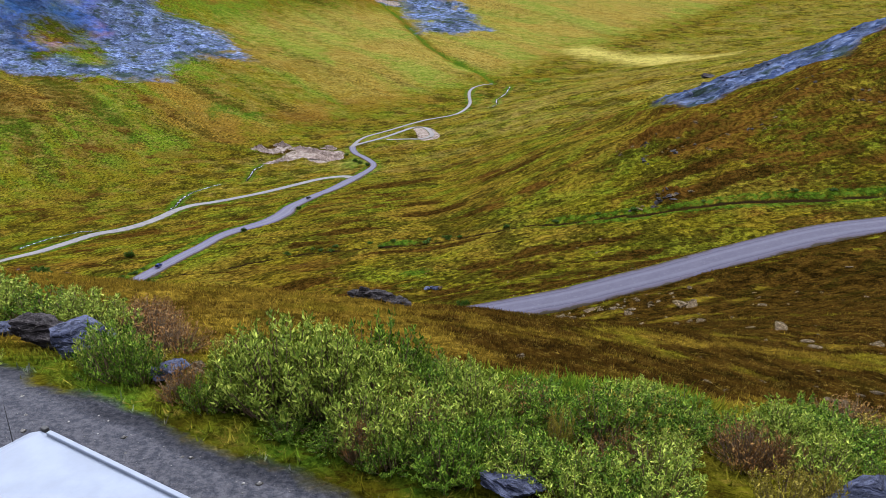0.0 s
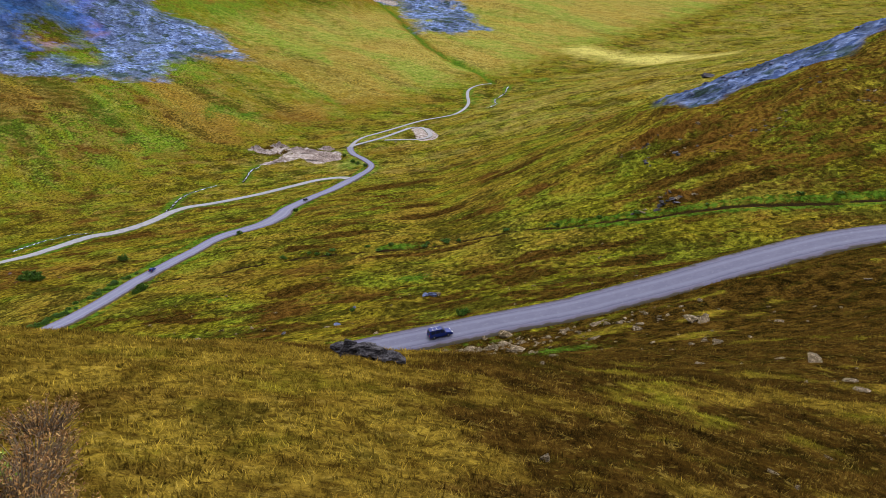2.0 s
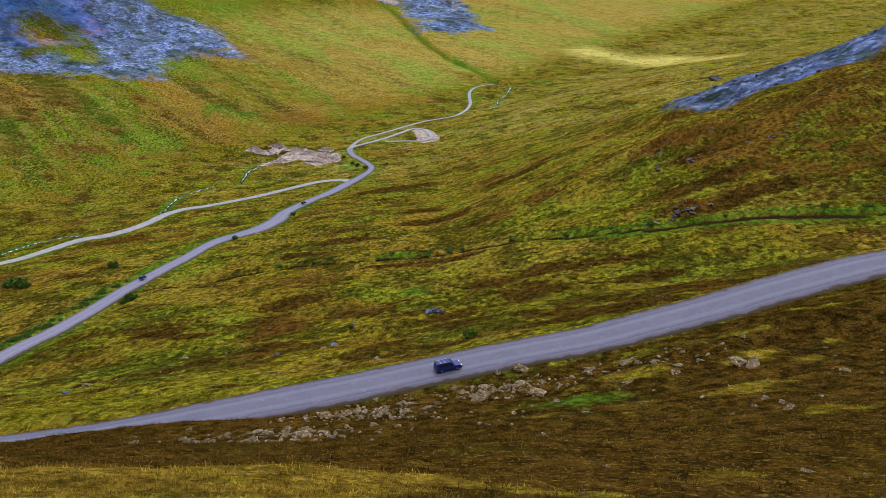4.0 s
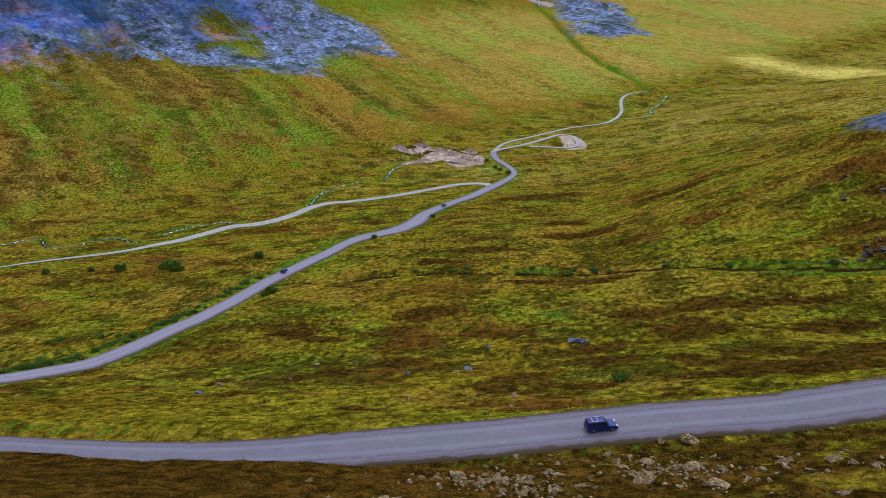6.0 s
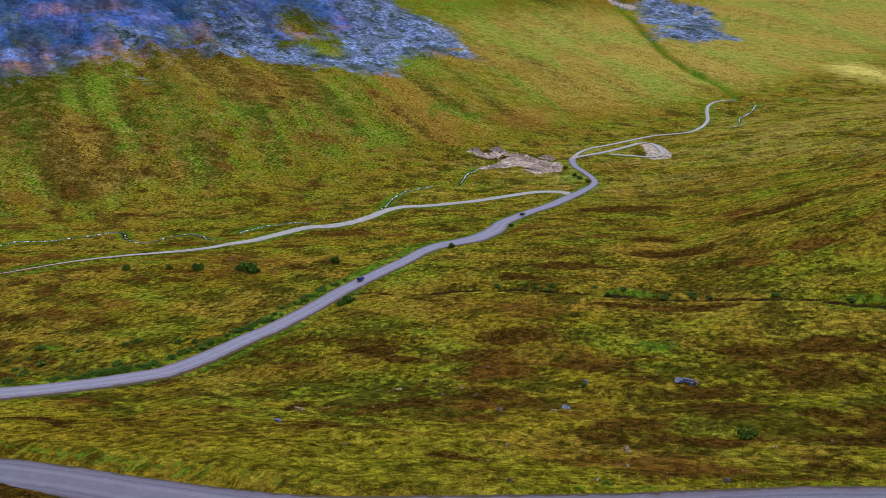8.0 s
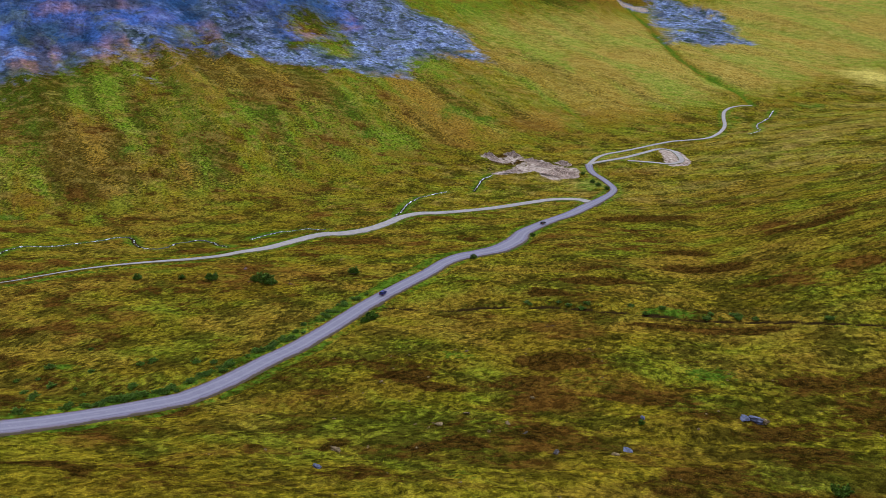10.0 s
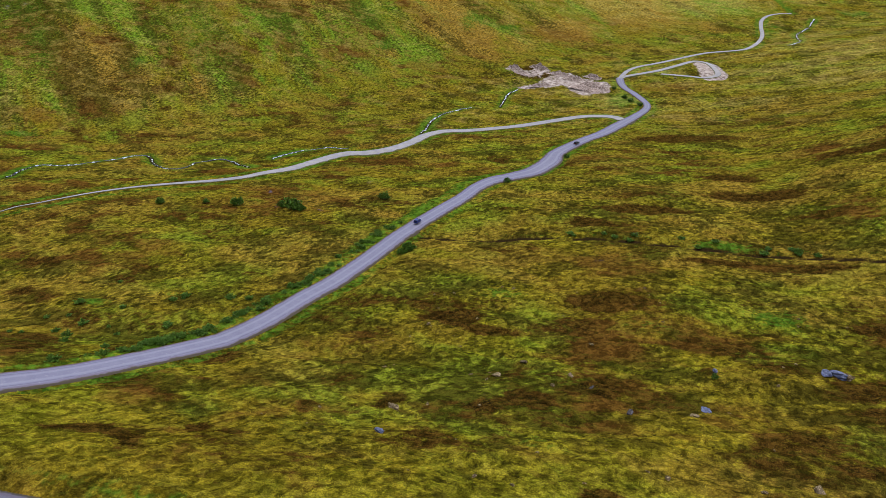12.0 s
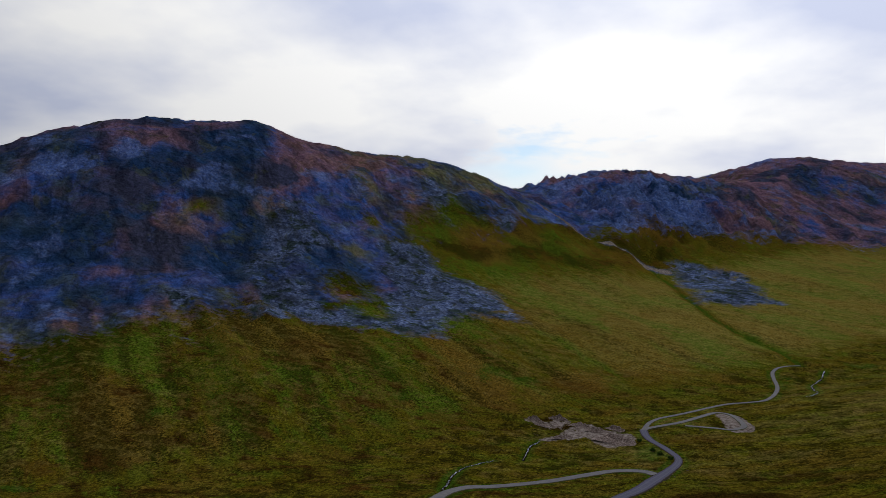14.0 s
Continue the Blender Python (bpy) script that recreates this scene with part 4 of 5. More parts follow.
    gold = np.maximum(gold, sstep(y, 125, 180) * (0.30 + 0.8 * fbm(x / 26, y / 14, 4, 231)) * (1 - face))
    gold = gold * (1 - face) + slate
    c = np.clip(np.stack([leafy, russet, gold, dark], -1), 0, 1)
    a = np.stack([scree, crag, np.clip(lush, 0, 1), np.clip(brown + 0.1 * n_b, 0, 1)], -1)
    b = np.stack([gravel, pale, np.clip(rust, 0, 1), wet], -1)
    return a.astype(np.float32), b.astype(np.float32), c.astype(np.float32)


def fast_mesh(name, co, faces):
    """A mesh from arrays: faces all of one size."""
    me = bpy.data.meshes.new(name)
    k = faces.shape[1]
    me.vertices.add(len(co))
    me.vertices.foreach_set("co", np.ascontiguousarray(co, np.float32).ravel())
    me.loops.add(faces.size)
    me.loops.foreach_set("vertex_index", np.ascontiguousarray(faces, np.int32).ravel())
    me.polygons.add(len(faces))
    me.polygons.foreach_set("loop_start", np.arange(0, faces.size, k, dtype=np.int32))
    me.update(calc_edges=True)
    return me


def add_cover(me, x, y, times=1):
    for name, data in zip(("cover_a", "cover_b", "cover_c"), cover(x, y)):
        at = me.attributes.new(name, "FLOAT_COLOR", "POINT")
        at.data.foreach_set("color", np.repeat(data, times, 0).ravel())


def part(name, bm, material, parent=None, label="", smooth=False):
    """Links a bmesh as one mesh object under a thing or a part."""
    me = bpy.data.meshes.new(name)
    bm.to_mesh(me)
    bm.free()
    if smooth:
        me.shade_smooth()
    me.materials.append(material)
    ob = new(name, me)
    if parent is not None:
        ob.parent = parent
    if label:
        ob["label"] = label
    return ob


def build_ground():
    cx, cy = -8.0, -25.0
    rad = np.concatenate([[0.5, 6, 12], np.geomspace(16, 4700, 690)])
    az = np.concatenate([np.linspace(-46, 66, 700), np.linspace(66, 314, 62)[1:-1]])
    th = np.radians(az + 90.0)
    R, T = np.meshgrid(rad, th, indexing="ij")
    x, y = (cx + R * np.cos(T)).ravel(), (cy + R * np.sin(T)).ravel()
    z = land(x, y)
    nr, na = len(rad), len(th)
    i, j = np.meshgrid(np.arange(nr - 1), np.arange(na), indexing="ij")
    j2 = (j + 1) % na
    faces = np.stack([i * na + j, (i + 1) * na + j, (i + 1) * na + j2, i * na + j2], -1).reshape(-1, 4)
    me = fast_mesh("ground", np.stack([x, y, z], -1), faces)
    me.shade_smooth()
    add_cover(me, x, y)
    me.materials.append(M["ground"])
    return tagged(new("ground", me), "tundra valley with olive grass, brown heath and blue-grey scree", "ground", kind="structure")


def ribbon(name, line, half, level, lift, material, crown=0.12, jitter=0.16, cols=9, label="", category="road", seed=0):
    """A road or brook: a crowned strip with uneven edges and skirts that go into the ground."""
    d = np.gradient(line, axis=0)
    d /= np.linalg.norm(d, axis=1)[:, None] + 1e-9
    side = np.stack([-d[:, 1], d[:, 0]], -1)
    n = len(line)
    s = np.concatenate([[-1.28, -1.12], np.linspace(-1, 1, cols), [1.12, 1.28]])
    run = np.arange(n) * 1.0
    half = np.broadcast_to(half, (n,))
    wob_l, wob_r = jitter * fbm(run / 3.0, run * 0 + 1.5, 3, seed + 7), jitter * fbm(run / 3.0, run * 0 + 8.5, 3, seed + 9)
    w = np.where(s[None, :] < 0, (half + wob_l)[:, None], (half + wob_r)[:, None])
    x = line[:, :1] + side[:, :1] * w * s[None, :]
    y = line[:, 1:] + side[:, 1:] * w * s[None, :]
    z0 = level(line[:, 0], line[:, 1])
    z = z0[:, None] + lift + crown * (1 - np.minimum(1, np.abs(s[None, :])) ** 2) + 0 * x
    z = z + 0.03 * fbm(x / 2.5, y / 2.5, 2, 5)
    z[:, [1, -2]] -= 0.10
    z[:, [0, -1]] -= 0.9
    m = len(s)
    i, j = np.meshgrid(np.arange(n - 1), np.arange(m - 1), indexing="ij")
    faces = np.stack([i * m + j, i * m + j + 1, (i + 1) * m + j + 1, (i + 1) * m + j], -1).reshape(-1, 4)[:, ::-1]
    me = fast_mesh(name, np.stack([x, y, z], -1).reshape(-1, 3), faces)
    me.shade_smooth()
    at = me.attributes.new("across", "FLOAT", "POINT")
    at.data.foreach_set("value", np.tile(s, n).astype(np.float32))
    me.materials.append(material)
    return tagged(new(name, me), label, category, kind="structure")


build_ground()
near_line = resample(NEAR_ROAD, 1.5)
ribbon("road_near", near_line, np.interp(near_line[:, 0], (-130, -70, -35, 10, 45, 80), (3.1, 3.3, 4.0, 4.2, 4.6, 4.8)), lambda x, y: road_level("near", x, y), 0.0, M["road"], label="grey gravel road on a bench across the slope", seed=1)
lower_line = resample(LOWER_ROAD, 2.5)
ribbon("road_lower", lower_line, np.interp(lower_line[:, 1], (150, 380, 412, 426, 455, 480, 520, 570, 605, 640, 730), (3.5, 3.6, 4.4, 5.2, 5.4, 4.2, 3.7, 4.4, 3.4, 2.7, 3.4)), lambda x, y: road_level("lower", x, y), 0.12, M["road_pale"], label="grey gravel road winding down the valley floor", seed=2)
left_line = resample(LEFT_TRACK, 2.5)
ribbon("track_left", left_line, np.interp(left_line[:, 0], (-340, -325, -300, -270, -250, -226, -205, -170, -100, -80), (0.4, 0.7, 1.3, 1.8, 3.6, 4.2, 3.6, 3.0, 3.2, 4.2)), lambda x, y: road_level("left", x, y), 0.08, M["track"], label="pale gravel side track along the brook", seed=3)
ribbon("track_loop", resample(LOOP_TRACK, 3), 2.4, lambda x, y: road_level("loop", x, y), 0.10, M["track"], label="pale dirt turning loop on the valley floor", seed=4)
ribbon("track_up", resample(UP_TRACK, 3), 2.0, lambda x, y: road_level("up", x, y), 0.06, M["track"], label="pale track leading up the valley", seed=5)
for k, b in enumerate(BROOKS):
    ribbon("brook", resample(b, 2.0), 0.5, lambda x, y: land(x, y), 0.55, M["water"], 0.0, 0.5, 5, "narrow white-water brook in a grassy channel", "water", 20 + k)


# ---- rocks ----
def ico(sub):
    bm = bmesh.new()
    bmesh.ops.create_icosphere(bm, subdivisions=sub, radius=1.0)
    return bm


def rock_bm(seed, sub=3, flat=0.65, long=1.3, sharp=0.30, rough=0.10):
    """An angular block: a ball cut by random planes, then roughened."""
    rng = random.Random(seed)
    bm = ico(sub)
    planes = []
    for _ in range(10):
        d = Vector((rng.gauss(0, 1), rng.gauss(0, 1), rng.gauss(0, 0.8))).normalized()
        planes.append((d, rng.uniform(0.34, 0.70)))
    off = Vector((rng.uniform(0, 90), rng.uniform(0, 90), rng.uniform(0, 90)))
    for vt in bm.verts:
        p = vt.co.copy()
        for d, k in planes:
            e = p.dot(d) - k
            if e > 0:
                p -= d * e * (1 - 0.15 * sharp)
        q = p * 2.4 + off
        p *= 1 + rough * noise.fractal(q, 0.9, 2.1, 5)
        p += (p.normalized() * 0.035 * (1 if math.sin(17 * (p.z + 0.35 * p.x) + 3 * noise.noise(q)) > 0 else -1))
        vt.co = Vector((p.x * long, p.y, p.z * flat))
    return bm


def rock_mesh(name, seed, material, sub=3, flat=0.65, long=1.3, rough=0.10):
    me = bpy.data.meshes.new(name)
    bm = rock_bm(seed, sub, flat, long, 0.3, rough)
    bm.to_mesh(me)
    bm.free()
    me.materials.append(material)
    return me


ROCKS = {k: [rock_mesh("boulder", 40 + 7 * i + j, M[k], 4 if i < 3 else 3, 0.5 + 0.12 * (i % 3), 1.1 + 0.2 * (i % 4), 0.17 if i in (0, 1, 5) else 0.12) for i in range(10)]
         for j, k in enumerate(("rock_pale", "rock_blue", "rock_dark"))}
rng = random.Random(11)


def ground_at(x, y):
    return float(land(np.array([float(x)]), np.array([float(y)]))[0])


def put_rock(x, y, size, kind="rock_pale", label="", group="", sink=0.25, shape=None, turn=None, name="boulder", squash=1.0):
    me = ROCKS[kind][3 + rng.randrange(7) if shape is None else shape]
    ob = new(name, me)
    r = size * 0.5
    ob.matrix_world = Matrix.LocRotScale((x, y, ground_at(x, y) + r * (0.45 - sink)), Euler((rng.uniform(-0.25, 0.25), rng.uniform(-0.25, 0.25), rng.uniform(0, 6.3) if turn is None else turn)), (r, r, r * squash))
    return tagged(ob, label, "boulder", group)


def strewn_stones(name, places, kind, label):
    """Small stones joined into one mesh, too many to pick apart."""
    vs, fs, base = [], [], 0
    forms = []
    for i in range(6):
        bm = rock_bm(700 + i, 2, 0.6, 1.0 + 0.15 * i, 0.3, 0.12)
        bm.verts.ensure_lookup_table()
        forms.append((np.array([vt.co[:] for vt in bm.verts]), np.array([[vt.index for vt in f.verts] for f in bm.faces])))
        bm.free()
    xs, ys = np.array([q[0] for q in places], float), np.array([q[1] for q in places], float)
    for x, y, z, (_, _, s) in zip(xs, ys, land(xs, ys), places):
        co, fa = forms[rng.randrange(6)]
        a = rng.uniform(0, 6.3)
        c, d = math.cos(a), math.sin(a)
        q = np.stack([c * co[:, 0] - d * co[:, 1], d * co[:, 0] + c * co[:, 1], co[:, 2]], -1) * s * 0.5
        vs.append(q + (x, y, z + s * 0.07))
        fs.append(fa + base)
        base += len(co)
    me = fast_mesh(name, np.vstack(vs), np.vstack(fs))
    me.materials.append(M[kind])
    return tagged(new(name, me), label, "stones", kind="stuff")


# beside the yard
put_rock(-9.3, 14.7, 1.5, "rock_dark", "dark angular boulder on the grassy edge of the gravel yard", "boulders round the yard", -0.05, 1, 0.3)
put_rock(-7.9, 13.7, 1.4, "rock_blue", "blue-grey layered schist boulder beside the gravel yard", "boulders round the yard", -0.1, 2, 0.3)
put_rock(-10.9, 15.6, 0.9, "rock_blue", "small blue-grey boulder on the grassy edge of the gravel yard", "boulders round the yard", 0.1, 4)
put_rock(-5.4, 12.0, 0.95, "rock_blue", "flat blue-grey boulder under russet shrubs", "boulders round the yard", 0.1, 0, 0.2)
put_rock(-5.0, 12.5, 0.45, "rock_pale", "pale lichened boulder under russet shrubs", "boulders round the yard", 0.05, 3)
put_rock(-5.0, 11.4, 0.5, "rock_pale", "pale stone under russet shrubs", "boulders round the yard", 0.1, 5)
put_rock(0.95, 8.35, 1.1, "rock_blue", "flat blue-grey slab between willow bushes", "boulders round the yard", 0.0, 0, 0.0, squash=0.6)
put_rock(6.4, 8.5, 1.3, "rock_blue", "flat blue-grey slab at the edge of the bushes", "boulders round the yard", 0.0, 3, 0.2, squash=0.6)
for x, y, s, shape, sq in ((-4.5, 33.3, 0.8, 1, 0.9), (-4.05, 33.1, 1.05, 5, 1.0), (-3.6, 33.25, 1.15, 0, 1.0), (-3.2, 33.0, 1.1, 1, 0.95), (-2.8, 33.05, 1.0, 5, 0.9), (-2.4, 32.85, 0.9, 0, 0.8), (-2.0, 32.75, 0.7, 1, 0.7), (-3.4, 32.6, 0.7, 4, 0.8), (-2.7, 32.4, 0.6, 6, 0.8)):
    put_rock(x, y, s * 1.2, "rock_dark", "dark layered block of the outcrop on the brow", "outcrop on the brow", -0.2, shape, -0.3 + 0.2 * math.sin(9 * x), squash=sq)
for x, y, s in ((10.9, 25.4, 0.6), (15.2, 29.2, 0.4), (32.6, 47.3, 1.4), (29.1, 54.8, 1.6), (27.5, 47.3, 0.9), (13.2, 32.0, 0.25), (27.6, 56.8, 0.8), (26.2, 44.4, 1.6), (18.1, 27.9, 1.0), (21.7, 30.7, 0.6), (17.9, 28.4, 0.7), (20.5, 55.9, 0.9)):
    put_rock(x, y, s, "rock_pale", "pale lichened stone bedded in brown heath", "stones in the heath", 0.4, squash=0.42)
# along the near road
BANK = [(5.2, 117.3, 3.2), (3.9, 109.6, 3.3), (12.6, 127.6, 2.5), (8.1, 127.7, 1.6), (11.1, 114.8, 2.2), (12.8, 108.2, 2.3), (11.3, 108.9, 1.5), (8.6, 114.5, 1.5), (-13.4, 105.7, 1.7), (-14.9, 104.0, 1.4), (-10.2, 106.6, 1.6),
        (-9.9, 99.2, 1.6), (-18.8, 107.4, 1.8), (-6.4, 109.8, 1.6), (0.5, 123.4, 1.4), (-24.2, 92.6, 1.5), (-20.2, 90.9, 1.7), (-17.3, 88.7, 2.0), (-19.3, 84.3, 1.3), (-22.7, 84.3, 1.5), (21.3, 115.1, 1.9),
        (26.4, 114.6, 1.9), (27.8, 113.0, 1.4), (29.9, 112.1, 1.4), (30.3, 104.0, 1.7), (-35.4, 83.9, 1.5), (-31.7, 78.3, 1.0), (-40.2, 65.3, 0.9), (-33.7, 96.4, 1.1), (-27.9, 81.2, 1.0), (-12.3, 121.1, 1.2), (23.9, 104.4, 1.4)]
BANK_B = [(8.2, 129.5, 1.2), (28.7, 117.9, 1.1), (47.5, 95.2, 1.8), (39.3, 104.8, 3.0), (39.8, 102.5, 2.4), (32.0, 107.9, 1.3), (68.1, 109.5, 1.2), (31.8, 78.5, 1.3)]
for x, y, s in BANK + BANK_B:
    put_rock(x, y, s * 1.1, "rock_pale", "pale lichen-crusted boulder on the bank above the road", "boulders above the road", 0.45)
small = []
for k in range(620):
    cx, cy, sp = rng.choice(((-16, 103, 5), (-10, 106, 5), (-20, 88, 6), (-18, 90, 5), (-22, 85, 5), (-13, 104, 4), (-8, 100, 4), (8, 115, 5), (11, 112, 5), (-1, 121, 5), (5, 112, 4), (27, 112, 7), (0, 95, 16), (45, 92, 20)))
    x, y = rng.gauss(cx, sp), rng.gauss(cy, sp * 0.5)
    if y < np.interp(x, [p[0] for p in NEAR_ROAD], [p[1] for p in NEAR_ROAD]) - 6.0 and y > 58:
        if k > 50:
            small.append((x, y, 0.35 + 0.8 * rng.random() ** 2))
            continue
        put_rock(x, y, 0.6 + 1.2 * rng.random() ** 2, "rock_pale", "weathered pale stone on the heather bank", "boulders above the road", 0.5)
strewn_stones("bank_stones", small, "rock_pale", "weathered pale stones strewn over the heather bank")
for x, y, s, k in [(-88.5, 171.0, 2.4, "rock_pale"), (-85.6, 157.5, 2.0, "rock_blue"), (-2.8, 215.0, 4.0, "rock_blue"), (-69.7, 206.5, 1.9, "rock_pale"), (-44.7, 183.5, 1.6, "rock_dark"), (-32.5, 186.2, 1.6, "rock_pale"), (-30.4, 190.3, 2.2, "rock_blue"),
                   (-58.0, 199.4, 1.5, "rock_pale"), (-27.8, 210.0, 1.9, "rock_blue"), (-73.8, 196.9, 2.1, "rock_pale"), (-79.9, 196.8, 1.0, "rock_pale"), (-1.0, 213.9, 3.0, "rock_pale"), (-5.4, 214.3, 2.5, "rock_blue"), (-52.9, 194.4, 1.2, "rock_dark"),
                   (-16.2, 162.2, 2.0, "rock_pale"), (-1.2, 147.5, 1.8, "rock_dark"), (-33.0, 136.5, 1.2, "rock_dark")]:
    put_rock(x, y, s, k, "half-buried grey boulder in the boggy grass", "boulders below the road")
near_x, near_y = [q[0] for q in NEAR_ROAD], [q[1] for q in NEAR_ROAD]
bog = [(rng.uniform(-110, 60), rng.uniform(142, 260), rng.uniform(0.4, 1.2)) for _ in range(90)]
strewn_stones("bog_stones", [q for q in bog if q[1] > np.interp(q[0], near_x, near_y) + 6], "rock_pale", "small grey stones in the boggy grass")
for _ in range(46):
    x = rng.uniform(-8, 46)
    y = rng.uniform(18, 70)
    if x > 2 + 0.1 * (y - 18):
        put_rock(x, y, rng.uniform(0.2, 0.5), "rock_pale", "small pale stone in brown heath", "stones in the heath", 0.35)
for _ in range(70):
    cx, cy, sx, sy = rng.choice(((88, 349, 5, 3), (98, 348, 6, 3), (108, 346, 6, 3), (120, 353, 6, 3), (97, 331, 5, 3), (107, 328, 6, 3), (119, 312, 5, 3), (136, 323, 6, 3), (146, 317, 4, 3), (172, 354, 8, 3), (188, 342, 8, 4), (190, 317, 6, 3), (159, 327, 5, 3)))
    put_rock(rng.gauss(cx, sx), rng.gauss(cy, sy), 0.9 + 2.4 * rng.random() ** 2, rng.choice(("rock_dark", "rock_dark", "rock_pale")), "weathered crag block on the heather hill", "crags on the hill", 0.5)
for _ in range(26):
    put_rock(rng.gauss(90, 5), rng.gauss(273, 3), rng.uniform(1.2, 3.0), rng.choice(("rock_dark", "rock_pale")), "dark crag block above the ditch", "crags on the hill", 0.5)
scree_blocks = []
while len(scree_blocks) < 420:
    x, y = rng.uniform(130, 330), rng.uniform(375, 680)
    if inside(np.array([x]), np.array([y]), SCREES[-1], 6.0)[0] > rng.uniform(0.2, 0.8):
        scree_blocks.append((x, y, 1.0 + 3.4 * rng.random() ** 3))
strewn_stones("scree_blocks", scree_blocks, "rock_blue", "angular blue-grey blocks of the scree")
put_rock(262, 715, 11, "rock_dark", "large dark outcrop on the far grass slope", "", 0.2)
for x, y, s in ((-68, 596, 2.2), (-66, 590, 1.8), (-70, 585, 1.6), (-58, 612, 2.0), (-47, 729, 3.0)):
    put_rock(x, y, s, "rock_pale", "white boulder beside the road junction", "boulders by the junction")


def spoil_heap(x, y, w, d, h, turn, seed):
    """An uneven heap of stony spoil with a broken crest."""
    bm = bmesh.new()
    bmesh.ops.create_grid(bm, x_segments=28, y_segments=20, size=1.0)
    off = Vector((seed * 3.1, seed * 1.7, 0))
    for vt in bm.verts:
        r = max(abs(vt.co.x), abs(vt.co.y)) * 0.4 + math.hypot(vt.co.x, vt.co.y) * 0.6
        k = max(0.0, 1 - r) ** 0.8
        z = k * (0.75 + 0.7 * noise.fractal(vt.co * 2.3 + off, 1.0, 2.0, 4))
        vt.co = Vector((vt.co.x * w * 0.5, vt.co.y * d * 0.5, max(z, 0) * h * 1.5 - 0.4))
    ob = part("spoil_mound", bm, M["spoil"], None)
    ob.matrix_world = pose(x, y, ground_at(x, y), 0, 0, turn)
    return tagged(ob, "heap of pinkish-grey stony spoil beside the track", "mound", "mounds of spoil")


for k, a in enumerate(((-115, 694, 36, 24, 5.0, -30), (-196, 746, 20, 8, 3.5, -35), (-174, 754, 26, 7, 3.5, -25), (-150, 733, 24, 9, 3, -25), (-134, 722, 22, 9, 3, -10),
                       (-118, 728, 22, 8, 3, -35), (-160, 702, 24, 8, 2.5, 15), (-104, 688, 14, 16, 3.5, 0), (-186, 732, 18, 8, 2.5, -30))):
    spoil_heap(*a, k + 1)
strewn_stones("spoil_stones", [(rng.uniform(-195, -98), rng.uniform(680, 745), rng.uniform(0.7, 2.0)) for _ in range(60)], "rock_pale", "loose stones strewn over the spoil ground")


# ---- shrubs ----
def shrub_meshes(seed, stems, leaves, leaf, spread, tall, bare=False, upright=0.6):
    """Upright stems fanning from one root with narrow leaves set along them; unit size about 1 m wide."""
    r = np.random.RandomState(seed)
    sv, sf, lv, lf = [], [], [], []
    per = max(1, leaves // stems)
    for _ in range(stems):
        a, q = r.uniform(0, 2 * np.pi), r.uniform(0, 1) ** 0.55
        lean = q * spread
        h = tall * r.uniform(0.45, 1.1) * (1 - 0.42 * q * q)
        out = np.array([np.cos(a), np.sin(a), 0])
        tip = out * lean + np.array([0, 0, h]) + r.normal(0, 0.03, 3)
        root = out * lean * upright * r.uniform(0.3, 0.9)
        mid = root * 0.35 + tip * 0.65 + np.array([0, 0, -0.12 * h]) + r.normal(0, 0.02, 3)
        curve = lambda t: (1 - t) ** 2 * root + 2 * t * (1 - t) * mid + t * t * tip
        base = len(sv)
        for t in (0.0, 0.5, 1.0):
            w = 0.010 * (1.15 - t) * (0.6 + tall)
            sv += [curve(t) + w * np.array([np.cos(k * 2.09), np.sin(k * 2.09), 0]) for k in range(3)]
        for i in range(2):
            for k in range(3):
                sf.append((base + i * 3 + k, base + i * 3 + (k + 1) % 3, base + i * 3 + 3 + (k + 1) % 3, base + i * 3 + 3 + k))
        for _ in range(0 if bare else per):
            t = 1.03 - 0.75 * r.uniform(0, 1) ** 1.5
            c = curve(t) + r.normal(0, 0.016, 3)
            az2, el = r.uniform(0, 2 * np.pi), r.uniform(0.45, 1.35)
            d = np.array([np.cos(az2) * np.cos(el), np.sin(az2) * np.cos(el), np.sin(el)])
            s = np.cross(d, r.normal(0, 1, 3))
            s /= np.linalg.norm(s) + 1e-9
            ln = leaf * r.uniform(0.6, 1.25)
            b = len(lv)
            lv += [c, c + d * ln * 0.45 + s * ln * 0.16, c + d * ln, c + d * ln * 0.45 - s * ln * 0.16]
            lf.append((b, b + 1, b + 2, b + 3))
    return (np.array(sv), np.array(sf)), (np.array(lv) if lv else None, np.array(lf) if lf else None)


def make_shrub(name, seed, crown_mat, stems, leaves, leaf, spread, tall, label, group, bare=False):
    root = new(name, None)
    (sv, sf), (lv, lf) = shrub_meshes(seed, stems, leaves, leaf, spread, tall, bare=bare)
    me = fast_mesh("branchwork", sv, sf)
    me.materials.append(M["russet"] if bare else M["bark"])
    st = new("branchwork", me)
    st.parent = root
    if lv is not None:
        me = fast_mesh("crown", lv, lf)
        me.materials.append(crown_mat)
        cr = new("crown", me)
        cr.parent = root
    tagged(root, label, "shrub", group)
    return root


